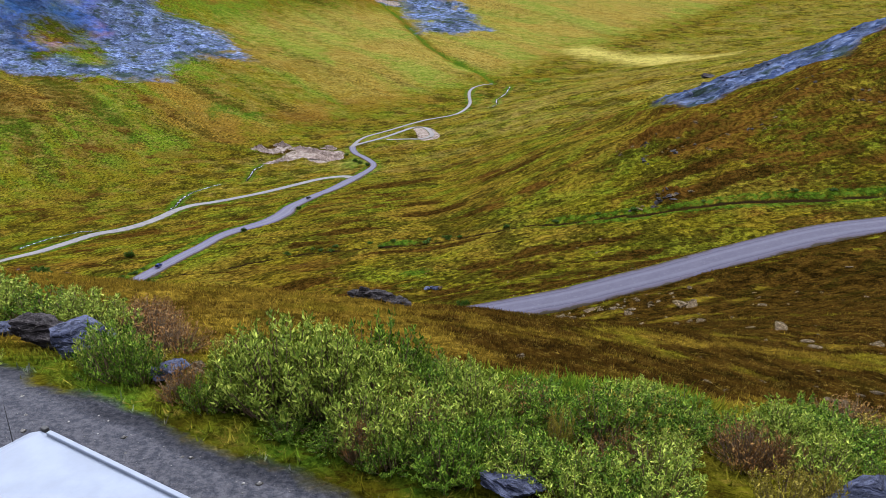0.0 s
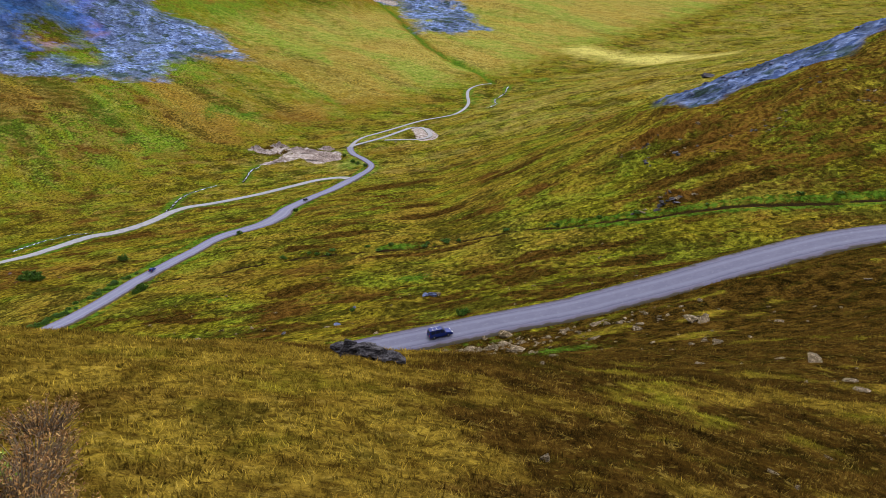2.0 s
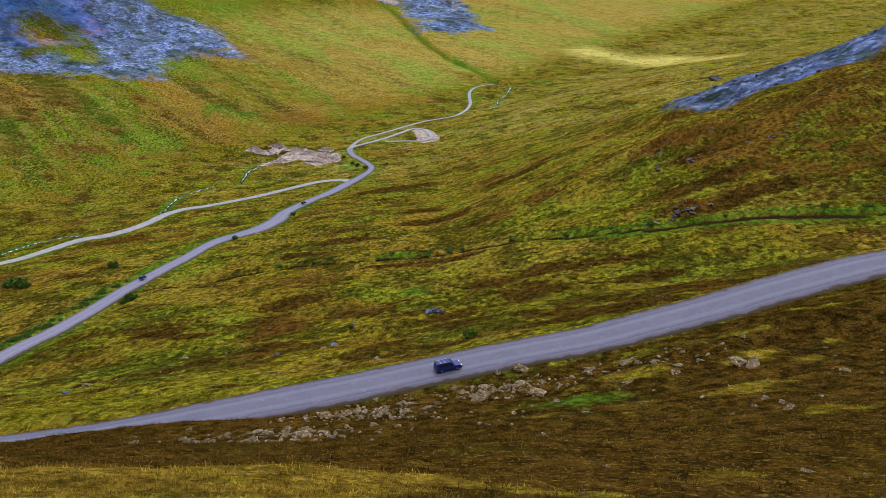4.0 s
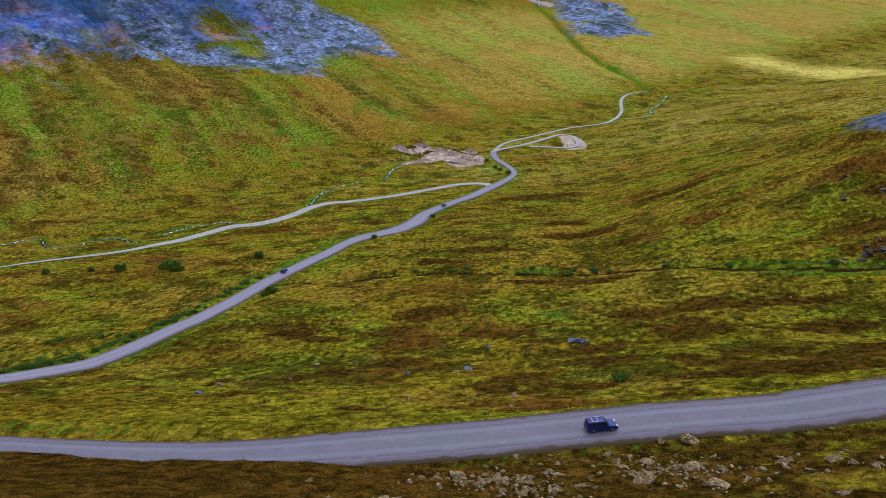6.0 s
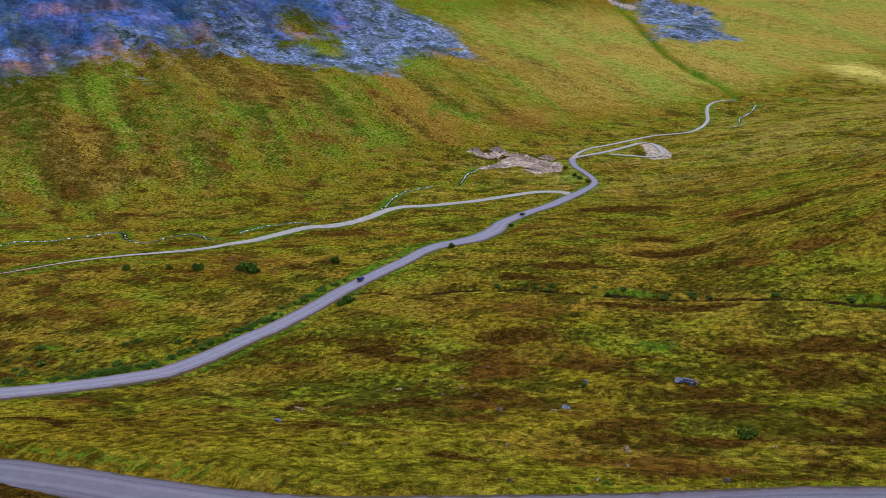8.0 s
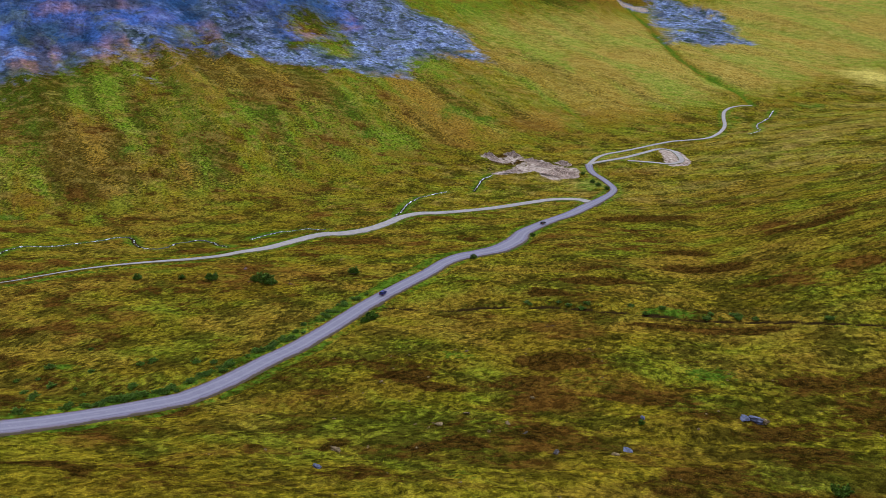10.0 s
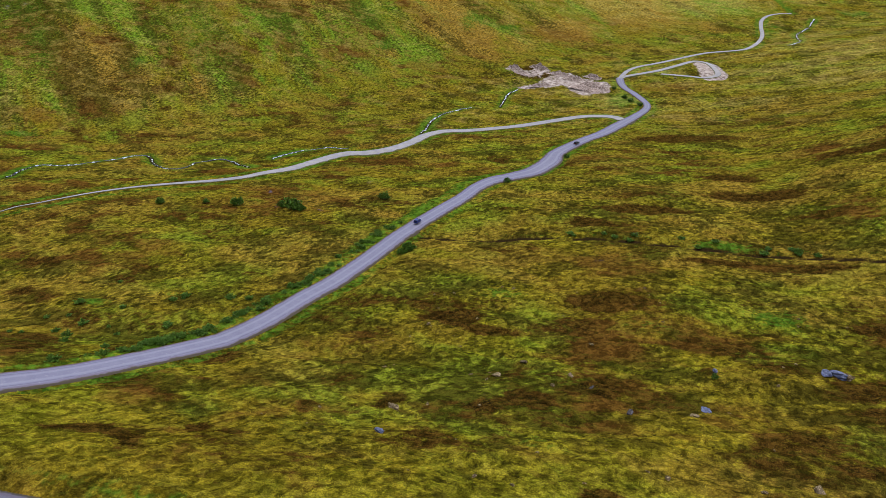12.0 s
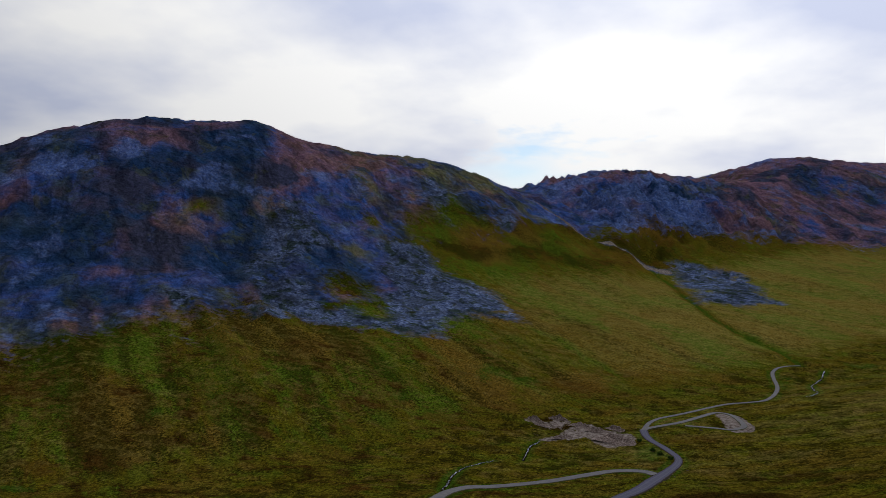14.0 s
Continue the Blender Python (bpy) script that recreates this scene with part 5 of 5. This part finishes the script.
W_LABEL = "grey-green leafy willow bush beside the gravel yard"
PROTO = {
    "willow": [make_shrub("willow_bush", 200 + i, M["willow"], 80, 3400, 0.066, 0.52, 0.85, W_LABEL, "willow bushes") for i in range(4)],
    "tall": [make_shrub("willow_bush", 300 + i, M["willow"], 160, 8000, 0.058, 0.52, 0.85, "tall grey-green willow bush beside the gravel yard", "willow bushes") for i in range(2)],
    "green": [make_shrub("willow_bush", 220 + i, M["lush"], 80, 3400, 0.060, 0.55, 0.75, "dark green leafy bush in the thicket", "willow bushes") for i in range(3)],
    "yellow": [make_shrub("yellowing_bush", 240 + i, M["yellowing"], 60, 2600, 0.060, 0.50, 0.75, "yellowing leafy bush in the thicket", "willow bushes") for i in range(2)],
    "russet": [make_shrub("russet_shrub", 260 + i, M["russet"], 170, 1800, 0.055, 0.55, 0.62, "russet brown shrub with bare stems", "russet shrubs") for i in range(2)],
    "far": [make_shrub("green_shrub", 280 + i, M["alder"], 30, 1500, 0.15, 0.52, 0.70, "dark green shrub standing alone in the grass", "shrubs on the valley floor") for i in range(3)],
}
USED = {}


def put_shrub(kind, x, y, w, h=None, label="", group=""):
    """Sets a shrub of that width; the first of each form is moved, the rest are copies."""
    i = rng.randrange(len(PROTO[kind]))
    src = PROTO[kind][i]
    h = w if h is None else h
    m = Matrix.LocRotScale((x, y, ground_at(x, y) - 0.05), Euler((0, 0, rng.uniform(0, 6.28))), (w, w, h))
    if (kind, i) in USED:
        ob = copy_thing(src, m)
    else:
        ob = src
        ob.matrix_basis = Matrix.Translation((0, 0, 0))
        USED[(kind, i)] = m
        SOURCES.append((ob, m))
    if label or group:
        tagged(ob, label, group=group)
    return ob


SOURCES = []
# the big willow and its neighbours at the yard's edge
for kind, x, y, w, h in [("tall", -2.9, 10.8, 2.1, 2.0), ("tall", -2.0, 10.7, 1.8, 1.85), ("tall", -3.5, 10.9, 1.4, 1.6), ("tall", -1.2, 10.9, 1.5, 1.4), ("green", -1.3, 12.1, 1.9, 2.1), ("green", -0.5, 12.4, 1.3, 1.4), ("willow", -2.4, 12.2, 1.6, 1.6), ("green", -2.6, 9.9, 0.9, 0.5), ("green", -1.8, 9.6, 0.9, 0.5),
                         ("green", -6.3, 12.0, 1.4, 1.5), ("green", -5.8, 11.9, 1.0, 1.2), ("willow", -6.8, 12.4, 1.1, 1.1), ("green", -4.2, 10.7, 0.8, 0.9),
                         ("tall", -13.6, 18.8, 2.5, 1.5), ("tall", -12.2, 17.4, 2.2, 1.5), ("green", -10.9, 17.2, 2.0, 1.45), ("tall", -9.5, 16.9, 2.0, 1.35), ("willow", -8.2, 15.8, 1.4, 1.1), ("green", -15.0, 20.0, 2.5, 1.6)]:
    put_shrub(kind, x, y, w, h)
for kind, x, y, w, h in [("russet", -4.7, 11.2, 1.0, 1.1), ("russet", -7.2, 15.6, 2.0, 1.3), ("russet", -7.9, 17.2, 1.8, 1.2), ("russet", -6.2, 14.6, 1.5, 1.1), ("russet", -9.2, 19.6, 1.8, 1.2), ("russet", -1.3, 9.25, 0.7, 1.2),
                         ("russet", 4.9, 9.6, 1.2, 1.1), ("russet", 5.4, 9.4, 0.9, 1.0), ("russet", 2.9, 9.5, 0.9, 0.9), ("russet", 7.6, 11.2, 1.3, 0.8), ("yellow", 1.9, 9.7, 0.5, 1.3), ("yellow", 5.0, 8.3, 1.1, 1.05), ("yellow", 5.6, 8.4, 0.8, 0.9)]:
    put_shrub(kind, x, y, w, h)
for _ in range(175):
    x = rng.uniform(-1.2, 10.5)
    back, front = np.interp(x, (-1.2, 0, 1.3, 2.5, 3.7, 4.7, 7.1, 12), (12.2, 12.0, 11.4, 11.3, 11.9, 10.7, 10.5, 9.8)), np.interp(x, (-1.2, 0, 3), (9.2, 8.3, 7.6))
    y = rng.uniform(front, back)
    if (abs(x - 0.95) < 0.8 and y < 8.9) or (abs(x - 4.0) < 0.65 and y < 9.2) or (abs(x - 6.4) < 0.9 and y < 9.0) or y > back - 0.1:
        continue
    if abs(x - 5.0) < 0.8 and y < 9.9:
        continue
    w = rng.uniform(0.9, 1.5)
    put_shrub(rng.choice(("willow", "green", "green", "green", "willow", "willow", "green", "green", "willow", "yellow", "russet", "russet")), x, y, w, w * rng.uniform(0.75, 1.15) * float(np.interp(x, (-0.5, 1.5), (1.0, 0.74))))
for _ in range(22):
    x, y = rng.uniform(-10, 1), rng.uniform(12.6, 15.5)
    put_shrub(rng.choice(("willow", "russet", "russet", "yellow")), x, y, rng.uniform(0.6, 1.1), rng.uniform(0.35, 0.6))
# lone shrubs on the valley floor, and thickets on the verges
for x, y, w in [(-201, 326, 8.5), (-208, 329, 5), (-196, 324, 5), (-232, 329, 6.5), (-250, 329, 3.5), (-167, 351, 5.5), (-130.5, 288, 5.5), (-132, 284.5, 3.6), (-271, 322, 5.0), (5, 176, 3.0), (6.5, 177, 2.0), (-18.7, 134.8, 1.6), (79, 168, 3.4), (82, 171, 2.8),
                (76, 166, 2.2), (-28, 207, 1.8), (-120, 402, 4.0), (-100, 468, 3.6), (-96, 690, 4.5), (-78, 650, 5), (-84, 660, 5), (-70, 640, 4.5)]:
    put_shrub("far", x, y, w, w * 0.8)
for _ in range(110):
    t = rng.random()
    if t < 0.75:
        i = rng.randrange(2, 11)
        a, b = LOWER_ROAD[i], LOWER_ROAD[i + 1]
        f, o = rng.random(), -rng.uniform(5.5, 11)
        x, y = a[0] + (b[0] - a[0]) * f + o, a[1] + (b[1] - a[1]) * f + rng.uniform(-2, 2)
    else:
        x, y = rng.uniform(-215, -160), rng.uniform(185, 235)
    w = rng.uniform(1.4, 3.4)
    put_shrub("far", x, y, w, w * 0.55, "low green shrub on the road verge", "shrubs on the verge")
for _ in range(24):
    i = rng.randrange(len(DITCH) - 3) + 2
    a, b = DITCH[i], DITCH[i + 1]
    f = rng.random()
    w = rng.uniform(1.6, 3.6)
    put_shrub("far", a[0] + (b[0] - a[0]) * f, a[1] + (b[1] - a[1]) * f + rng.uniform(1, 7), w, w * 0.5, "low green shrub along the ditch", "shrubs along the ditch")
for ob, m in SOURCES:
    ob.matrix_basis = m
for kind in PROTO:
    for i, ob in enumerate(PROTO[kind]):
        if (kind, i) not in USED:
            for o in (*ob.children_recursive, ob):
                bpy.data.objects.remove(o)


# ---- grass ----
def grass_field(name, count, box, blades, size, seed, label, keep):
    """Tufts of narrow blades, coloured by the same cover as the ground."""
    r = np.random.RandomState(seed)
    x, y = r.uniform(box[0], box[1], count), r.uniform(box[2], box[3], count)
    k = keep(x, y, r)
    x, y = x[k], y[k]
    n = len(x)
    z = land(x, y) - 0.03
    s = size * r.uniform(0.55, 1.35, n)
    X, Y, Z, S = (np.repeat(q, blades) for q in (x, y, z, s))
    m = n * blades
    az, lean = r.uniform(0, 2 * np.pi, m), r.uniform(0.2, 1.1, m)
    ox, oy = r.normal(0, 0.28, m) * S, r.normal(0, 0.28, m) * S
    w = 0.085 * S + 0.004
    dx, dy = np.cos(az), np.sin(az)
    v = np.zeros((m, 3, 3))
    v[:, 0] = np.stack([X + ox - dy * w, Y + oy + dx * w, Z], -1)
    v[:, 1] = np.stack([X + ox + dy * w, Y + oy - dx * w, Z], -1)
    v[:, 2] = np.stack([X + ox + dx * S * lean, Y + oy + dy * S * lean, Z + S * r.uniform(0.6, 1.1, m)], -1)
    me = fast_mesh(name, v.reshape(-1, 3), np.arange(m * 3).reshape(-1, 3))
    add_cover(me, x, y, blades * 3)
    me.materials.append(M["tuft"])
    return tagged(new(name, me), label, "grass", kind="stuff")


def off_roads(x, y):
    ok = np.ones(x.shape, bool)
    for k, line in LINES.items():
        ok &= line_distance(x, y, line, 12.0)[0] > HALF[k] + 0.8
    return ok


grass_field("meadow_grass", 115000, (-34, 42, 8, 48), 4, 0.17, 5, "tussocky golden and olive grass on the brow",
            lambda x, y, r: (inside(x, y, GRAVEL_YARD, 0.6) < r.uniform(0.25, 0.6, x.shape)) & (np.hypot(x * 0.7, y) < 50))
grass_field("green_grass", 9000, (-4.5, 5.0, 10.8, 13.8), 5, 0.34, 15, "tall green grass behind the willow bushes", lambda x, y, r: r.uniform(0, 1, x.shape) < 1.2 - np.abs(y - 12.0) / 2.2)
grass_field("bank_grass", 70000, (-75, 75, 46, 128), 3, 0.26, 6, "heather and rough grass on the bank above the road", lambda x, y, r: off_roads(x, y))
grass_field("bog_grass", 90000, (-200, 110, 120, 330), 3, 0.42, 7, "olive tussock grass below the road", lambda x, y, r: off_roads(x, y) & (r.uniform(0, 1, x.shape) < 1.3 - y / 330))


def pebbles():
    """Loose pale stones strewn over the yard, too small to pick apart."""
    r = np.random.RandomState(31)
    vs, fs = [], []
    while len(vs) < 260 * 6:
        x, y = r.uniform(-13, 4), r.uniform(5, 17)
        if inside(np.array([x]), np.array([y]), GRAVEL_YARD, 0.4)[0] < 0.8:
            continue
        s, z, a = 0.02 + 0.07 * r.uniform() ** 3, ground_at(x, y), r.uniform(0, 3.1)
        b = len(vs)
        for dx, dy, dz in ((1, 0, 0), (0, 0.7, 0), (-1, 0, 0), (0, -0.7, 0), (0.1, 0.1, 0.55), (0, 0, -0.4)):
            vs.append((x + s * (dx * math.cos(a) - dy * math.sin(a)), y + s * (dx * math.sin(a) + dy * math.cos(a)), z + s * dz))
        for i in range(4):
            fs += [(b + i, b + (i + 1) % 4, b + 4), (b + (i + 1) % 4, b + i, b + 5)]
    me = fast_mesh("pebbles", np.array(vs), np.array(fs))
    me.materials.append(M["pebble"])
    return tagged(new("pebbles", me), "loose pale stones strewn over the gravel yard", "stones", kind="stuff")


pebbles()


# ---- vehicles ----
def box_bm(bm, lo, hi, bevel=0.0):
    r = bmesh.ops.create_cube(bm, size=1.0)
    c, s = [(a + b) / 2 for a, b in zip(lo, hi)], [b - a for a, b in zip(lo, hi)]
    for vt in r["verts"]:
        vt.co = Vector((c[0] + vt.co.x * s[0], c[1] + vt.co.y * s[1], c[2] + vt.co.z * s[2]))
    if bevel:
        es = list({e for vt in r["verts"] for e in vt.link_edges})
        bmesh.ops.bevel(bm, geom=es, offset=bevel, segments=3, affect="EDGES", profile=0.6)


def prism(profile, half_w, tuck=0.0, bevel=0.06):
    """A side profile (x, z) drawn out across y, drawn in toward the top."""
    bm = bmesh.new()
    zmin, zmax = min(p[1] for p in profile), max(p[1] for p in profile)
    ends = []
    for sgn in (-1, 1):
        ends.append([bm.verts.new((x, sgn * (half_w - tuck * (z - zmin) / (zmax - zmin)), z)) for x, z in profile])
    n = len(profile)
    bm.faces.new(ends[0])
    bm.faces.new(ends[1][::-1])
    for i in range(n):
        bm.faces.new((ends[0][i], ends[1][i], ends[1][(i + 1) % n], ends[0][(i + 1) % n]))
    bmesh.ops.recalc_face_normals(bm, faces=bm.faces)
    if bevel:
        bmesh.ops.bevel(bm, geom=list(bm.edges), offset=bevel, segments=2, affect="EDGES", profile=0.6)
    return bm


def wheel_bm(radius, width, inner=0.0):
    bm = bmesh.new()
    bmesh.ops.create_cone(bm, cap_ends=True, segments=24, radius1=radius, radius2=radius, depth=width, matrix=Matrix.Rotation(math.pi / 2, 4, "X"))
    bmesh.ops.bevel(bm, geom=[e for e in bm.edges if len(e.link_faces) == 2 and any(len(f.verts) > 4 for f in e.link_faces)], offset=min(0.05, radius * 0.2), segments=2, affect="EDGES")
    return bm


def make_car(name, paint, label, group="", length=4.7, width=1.9, tall=1.78, rack=True):
    root = new(name, None)
    L, Wd, H = length / 2, width / 2, tall
    body = part("body", prism([(-L, 0.35), (-L, 0.95), (-L + 0.06, 1.02), (L - 1.25, 1.02), (L - 0.25, 0.92), (L, 0.75), (L, 0.35)], Wd, 0.05, 0.07), paint, root)
    part("cabin", prism([(-L + 0.05, 1.0), (-L + 0.22, H - 0.08), (-L + 0.45, H), (L - 2.15, H), (L - 1.95, H - 0.06), (L - 1.2, 1.0)], Wd - 0.05, 0.16, 0.05), paint, body)
    wins = [((-L + 0.45, -L + 1.25)), ((-L + 1.35, -L + 2.15)), ((-L + 2.25, L - 1.75))]
    for sgn in (-1, 1):
        for a, b in wins:
            bm = bmesh.new()
            box_bm(bm, (a, -0.015, 1.10), (b, 0.015, H - 0.14), 0.012)
            w = part("side_window", bm, M["glass"], body)
            w.location = (0, sgn * (Wd - 0.125), 0)
            w.rotation_euler = (sgn * 0.19, 0, 0)
            w.location.z = 0.0
            w.location.y = sgn * (Wd - 0.125) + sgn * 0.19 * 1.37
        bm = bmesh.new()
        box_bm(bm, (L - 1.55, -0.11, 1.02), (L - 1.38, 0.11, 1.18), 0.03)
        part("door_mirror", bm, M["trim"], body).location = (0, sgn * (Wd + 0.06), 0)
    bm = bmesh.new()
    box_bm(bm, (-0.02, -Wd + 0.24, -0.42), (0.02, Wd - 0.24, 0.42), 0.015)
    ws = part("windscreen", bm, M["glass"], body)
    ws.location, ws.rotation_euler = (L - 1.55, 0, (H + 0.98) / 2), (0, -0.76, 0)
    bm = bmesh.new()
    box_bm(bm, (-0.02, -Wd + 0.24, -0.26), (0.02, Wd - 0.24, 0.26), 0.015)
    rw = part("rear_window", bm, M["glass"], body)
    rw.location, rw.rotation_euler = (-L + 0.13, 0, (H + 1.02) / 2), (0, 0.22, 0)
    for sgn in (-1, 1):
        bm = bmesh.new()
        box_bm(bm, (L - 0.12, -0.2, 0.70), (L + 0.015, 0.2, 0.86), 0.03)
        part("headlight", bm, M["lens"], body, "clear headlight").location = (0, sgn * (Wd - 0.3), 0)
        bm = bmesh.new()
        box_bm(bm, (-L - 0.015, -0.1, 0.75), (-L + 0.08, 0.1, 1.0), 0.02)
        part("tail_light", bm, M["tail"], body, "red tail light").location = (0, sgn * (Wd - 0.2), 0)
    for x, nm in ((L - 0.02, "front_bumper"), (-L + 0.02, "rear_bumper")):
        bm = bmesh.new()
        box_bm(bm, (x - 0.1, -Wd + 0.03, 0.34), (x + 0.1, Wd - 0.03, 0.56), 0.05)
        part(nm, bm, M["trim"], root)
    for x in (-L + 0.95, L - 0.9):
        for sgn in (-1, 1):
            t = part("wheel", wheel_bm(0.37, 0.24), M["rubber"], root)
            t.location = (x, sgn * (Wd - 0.11), 0.37)
            rim = part("rim", wheel_bm(0.22, 0.25), M["metal"], t, "alloy wheel rim")
            rim.location = (0, sgn * 0.006, 0)
    if rack:
        for sgn in (-1, 1):
            bm = bmesh.new()
            box_bm(bm, (-L + 0.5, -0.025, H + 0.03), (L - 2.2, 0.025, H + 0.08), 0.02)
            part("roof_rail", bm, M["metal"], root).location = (0, sgn * (Wd - 0.32), 0)
        for x in (-L + 0.9, -L + 1.7):
            bm = bmesh.new()
            box_bm(bm, (x - 0.03, -Wd + 0.3, H + 0.07), (x + 0.03, Wd - 0.3, H + 0.10), 0.012)
            part("roof_bar", bm, M["metal"], root)
    return tagged(root, label, "car", group)


def stand(ob, x, y, z, heading, pitch=0.0):
    ob.matrix_basis = pose(x, y, z, 0, -pitch, heading)


suv = make_car("suv", M["paint_blue"], "dark blue off-road car driving on the gravel road")
stand(suv, -0.4, 129.1, np.interp(-0.4, NEAR_X, NEAR_Z) + 0.08, 18.5, 3.4)
car = make_car("car", M["paint_blue"], "dark blue car on the lower gravel road", "cars on the lower road", 4.5, 1.82, 1.6, False)
stand(car, -138.0, 318.0, float(road_level("lower", np.array([-134.0]), np.array([318.0]))[0]) + 0.22, 88, -4.0)
car2 = make_car("car", M["paint_black"], "black car near the road junction", "cars on the lower road", 4.5, 1.82, 1.6, False)
stand(car2, -99.0, 500.0, float(road_level("lower", np.array([-97.0]), np.array([500.0]))[0]) + 0.22, 68, -1.0)


VAN_H = 2.29


def make_van():
    """A high white van parked in the yard; its roof is below the camera."""
    root = new("camper_van", None)
    L, Wd, H = 3.0, 1.05, VAN_H
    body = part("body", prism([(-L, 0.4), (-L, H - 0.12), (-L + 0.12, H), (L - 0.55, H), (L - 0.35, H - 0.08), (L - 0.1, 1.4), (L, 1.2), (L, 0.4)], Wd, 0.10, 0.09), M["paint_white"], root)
    for sgn in (-1, 1):
        bm = bmesh.new()
        box_bm(bm, (-L + 0.15, -0.03, H - 0.02), (L - 0.7, 0.03, H + 0.035), 0.015)
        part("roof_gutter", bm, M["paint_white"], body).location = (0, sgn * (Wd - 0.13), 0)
        for a, b in ((-2.2, -0.9), (-0.6, 0.7)):
            bm = bmesh.new()
            box_bm(bm, (a, -0.015, 1.5), (b, 0.015, 2.1), 0.03)
            part("side_window", bm, M["glass"], body).location = (0, sgn * (Wd - 0.055), 0)
    bm = bmesh.new()
    box_bm(bm, (-0.02, -Wd + 0.25, -0.5), (0.02, Wd - 0.25, 0.5), 0.03)
    ws = part("windscreen", bm, M["glass"], body)
    ws.location, ws.rotation_euler = (L - 0.16, 0, 1.62), (0, -0.19, 0)
    bm = bmesh.new()
    box_bm(bm, (L - 0.62, -0.03, H - 0.03), (L - 0.54, 0.03, H + 0.025), 0.012)
    part("marker_light", bm, M["trim"], body).location = (0, -Wd + 0.10, 0)
    bm = bmesh.new()
    bmesh.ops.create_cone(bm, cap_ends=True, segments=8, radius1=0.006, radius2=0.003, depth=0.5, matrix=Matrix.Translation((L - 0.42, -0.666, H + 0.18)))
    part("aerial", bm, M["trim"], root, "thin black whip aerial")
    for x in (-L + 1.0, L - 1.0):
        for sgn in (-1, 1):
            t = part("wheel", wheel_bm(0.36, 0.24), M["rubber"], root)
            t.location = (x, sgn * (Wd - 0.12), 0.36)
            part("rim", wheel_bm(0.22, 0.25), M["metal"], t, "steel wheel rim").location = (0, sgn * 0.006, 0)
    return tagged(root, "white camper van parked on the gravel yard", "van")


van = make_van()
stand(van, -2.91, 4.79, ground_at(-2.91, 4.79) + 0.02, 150)
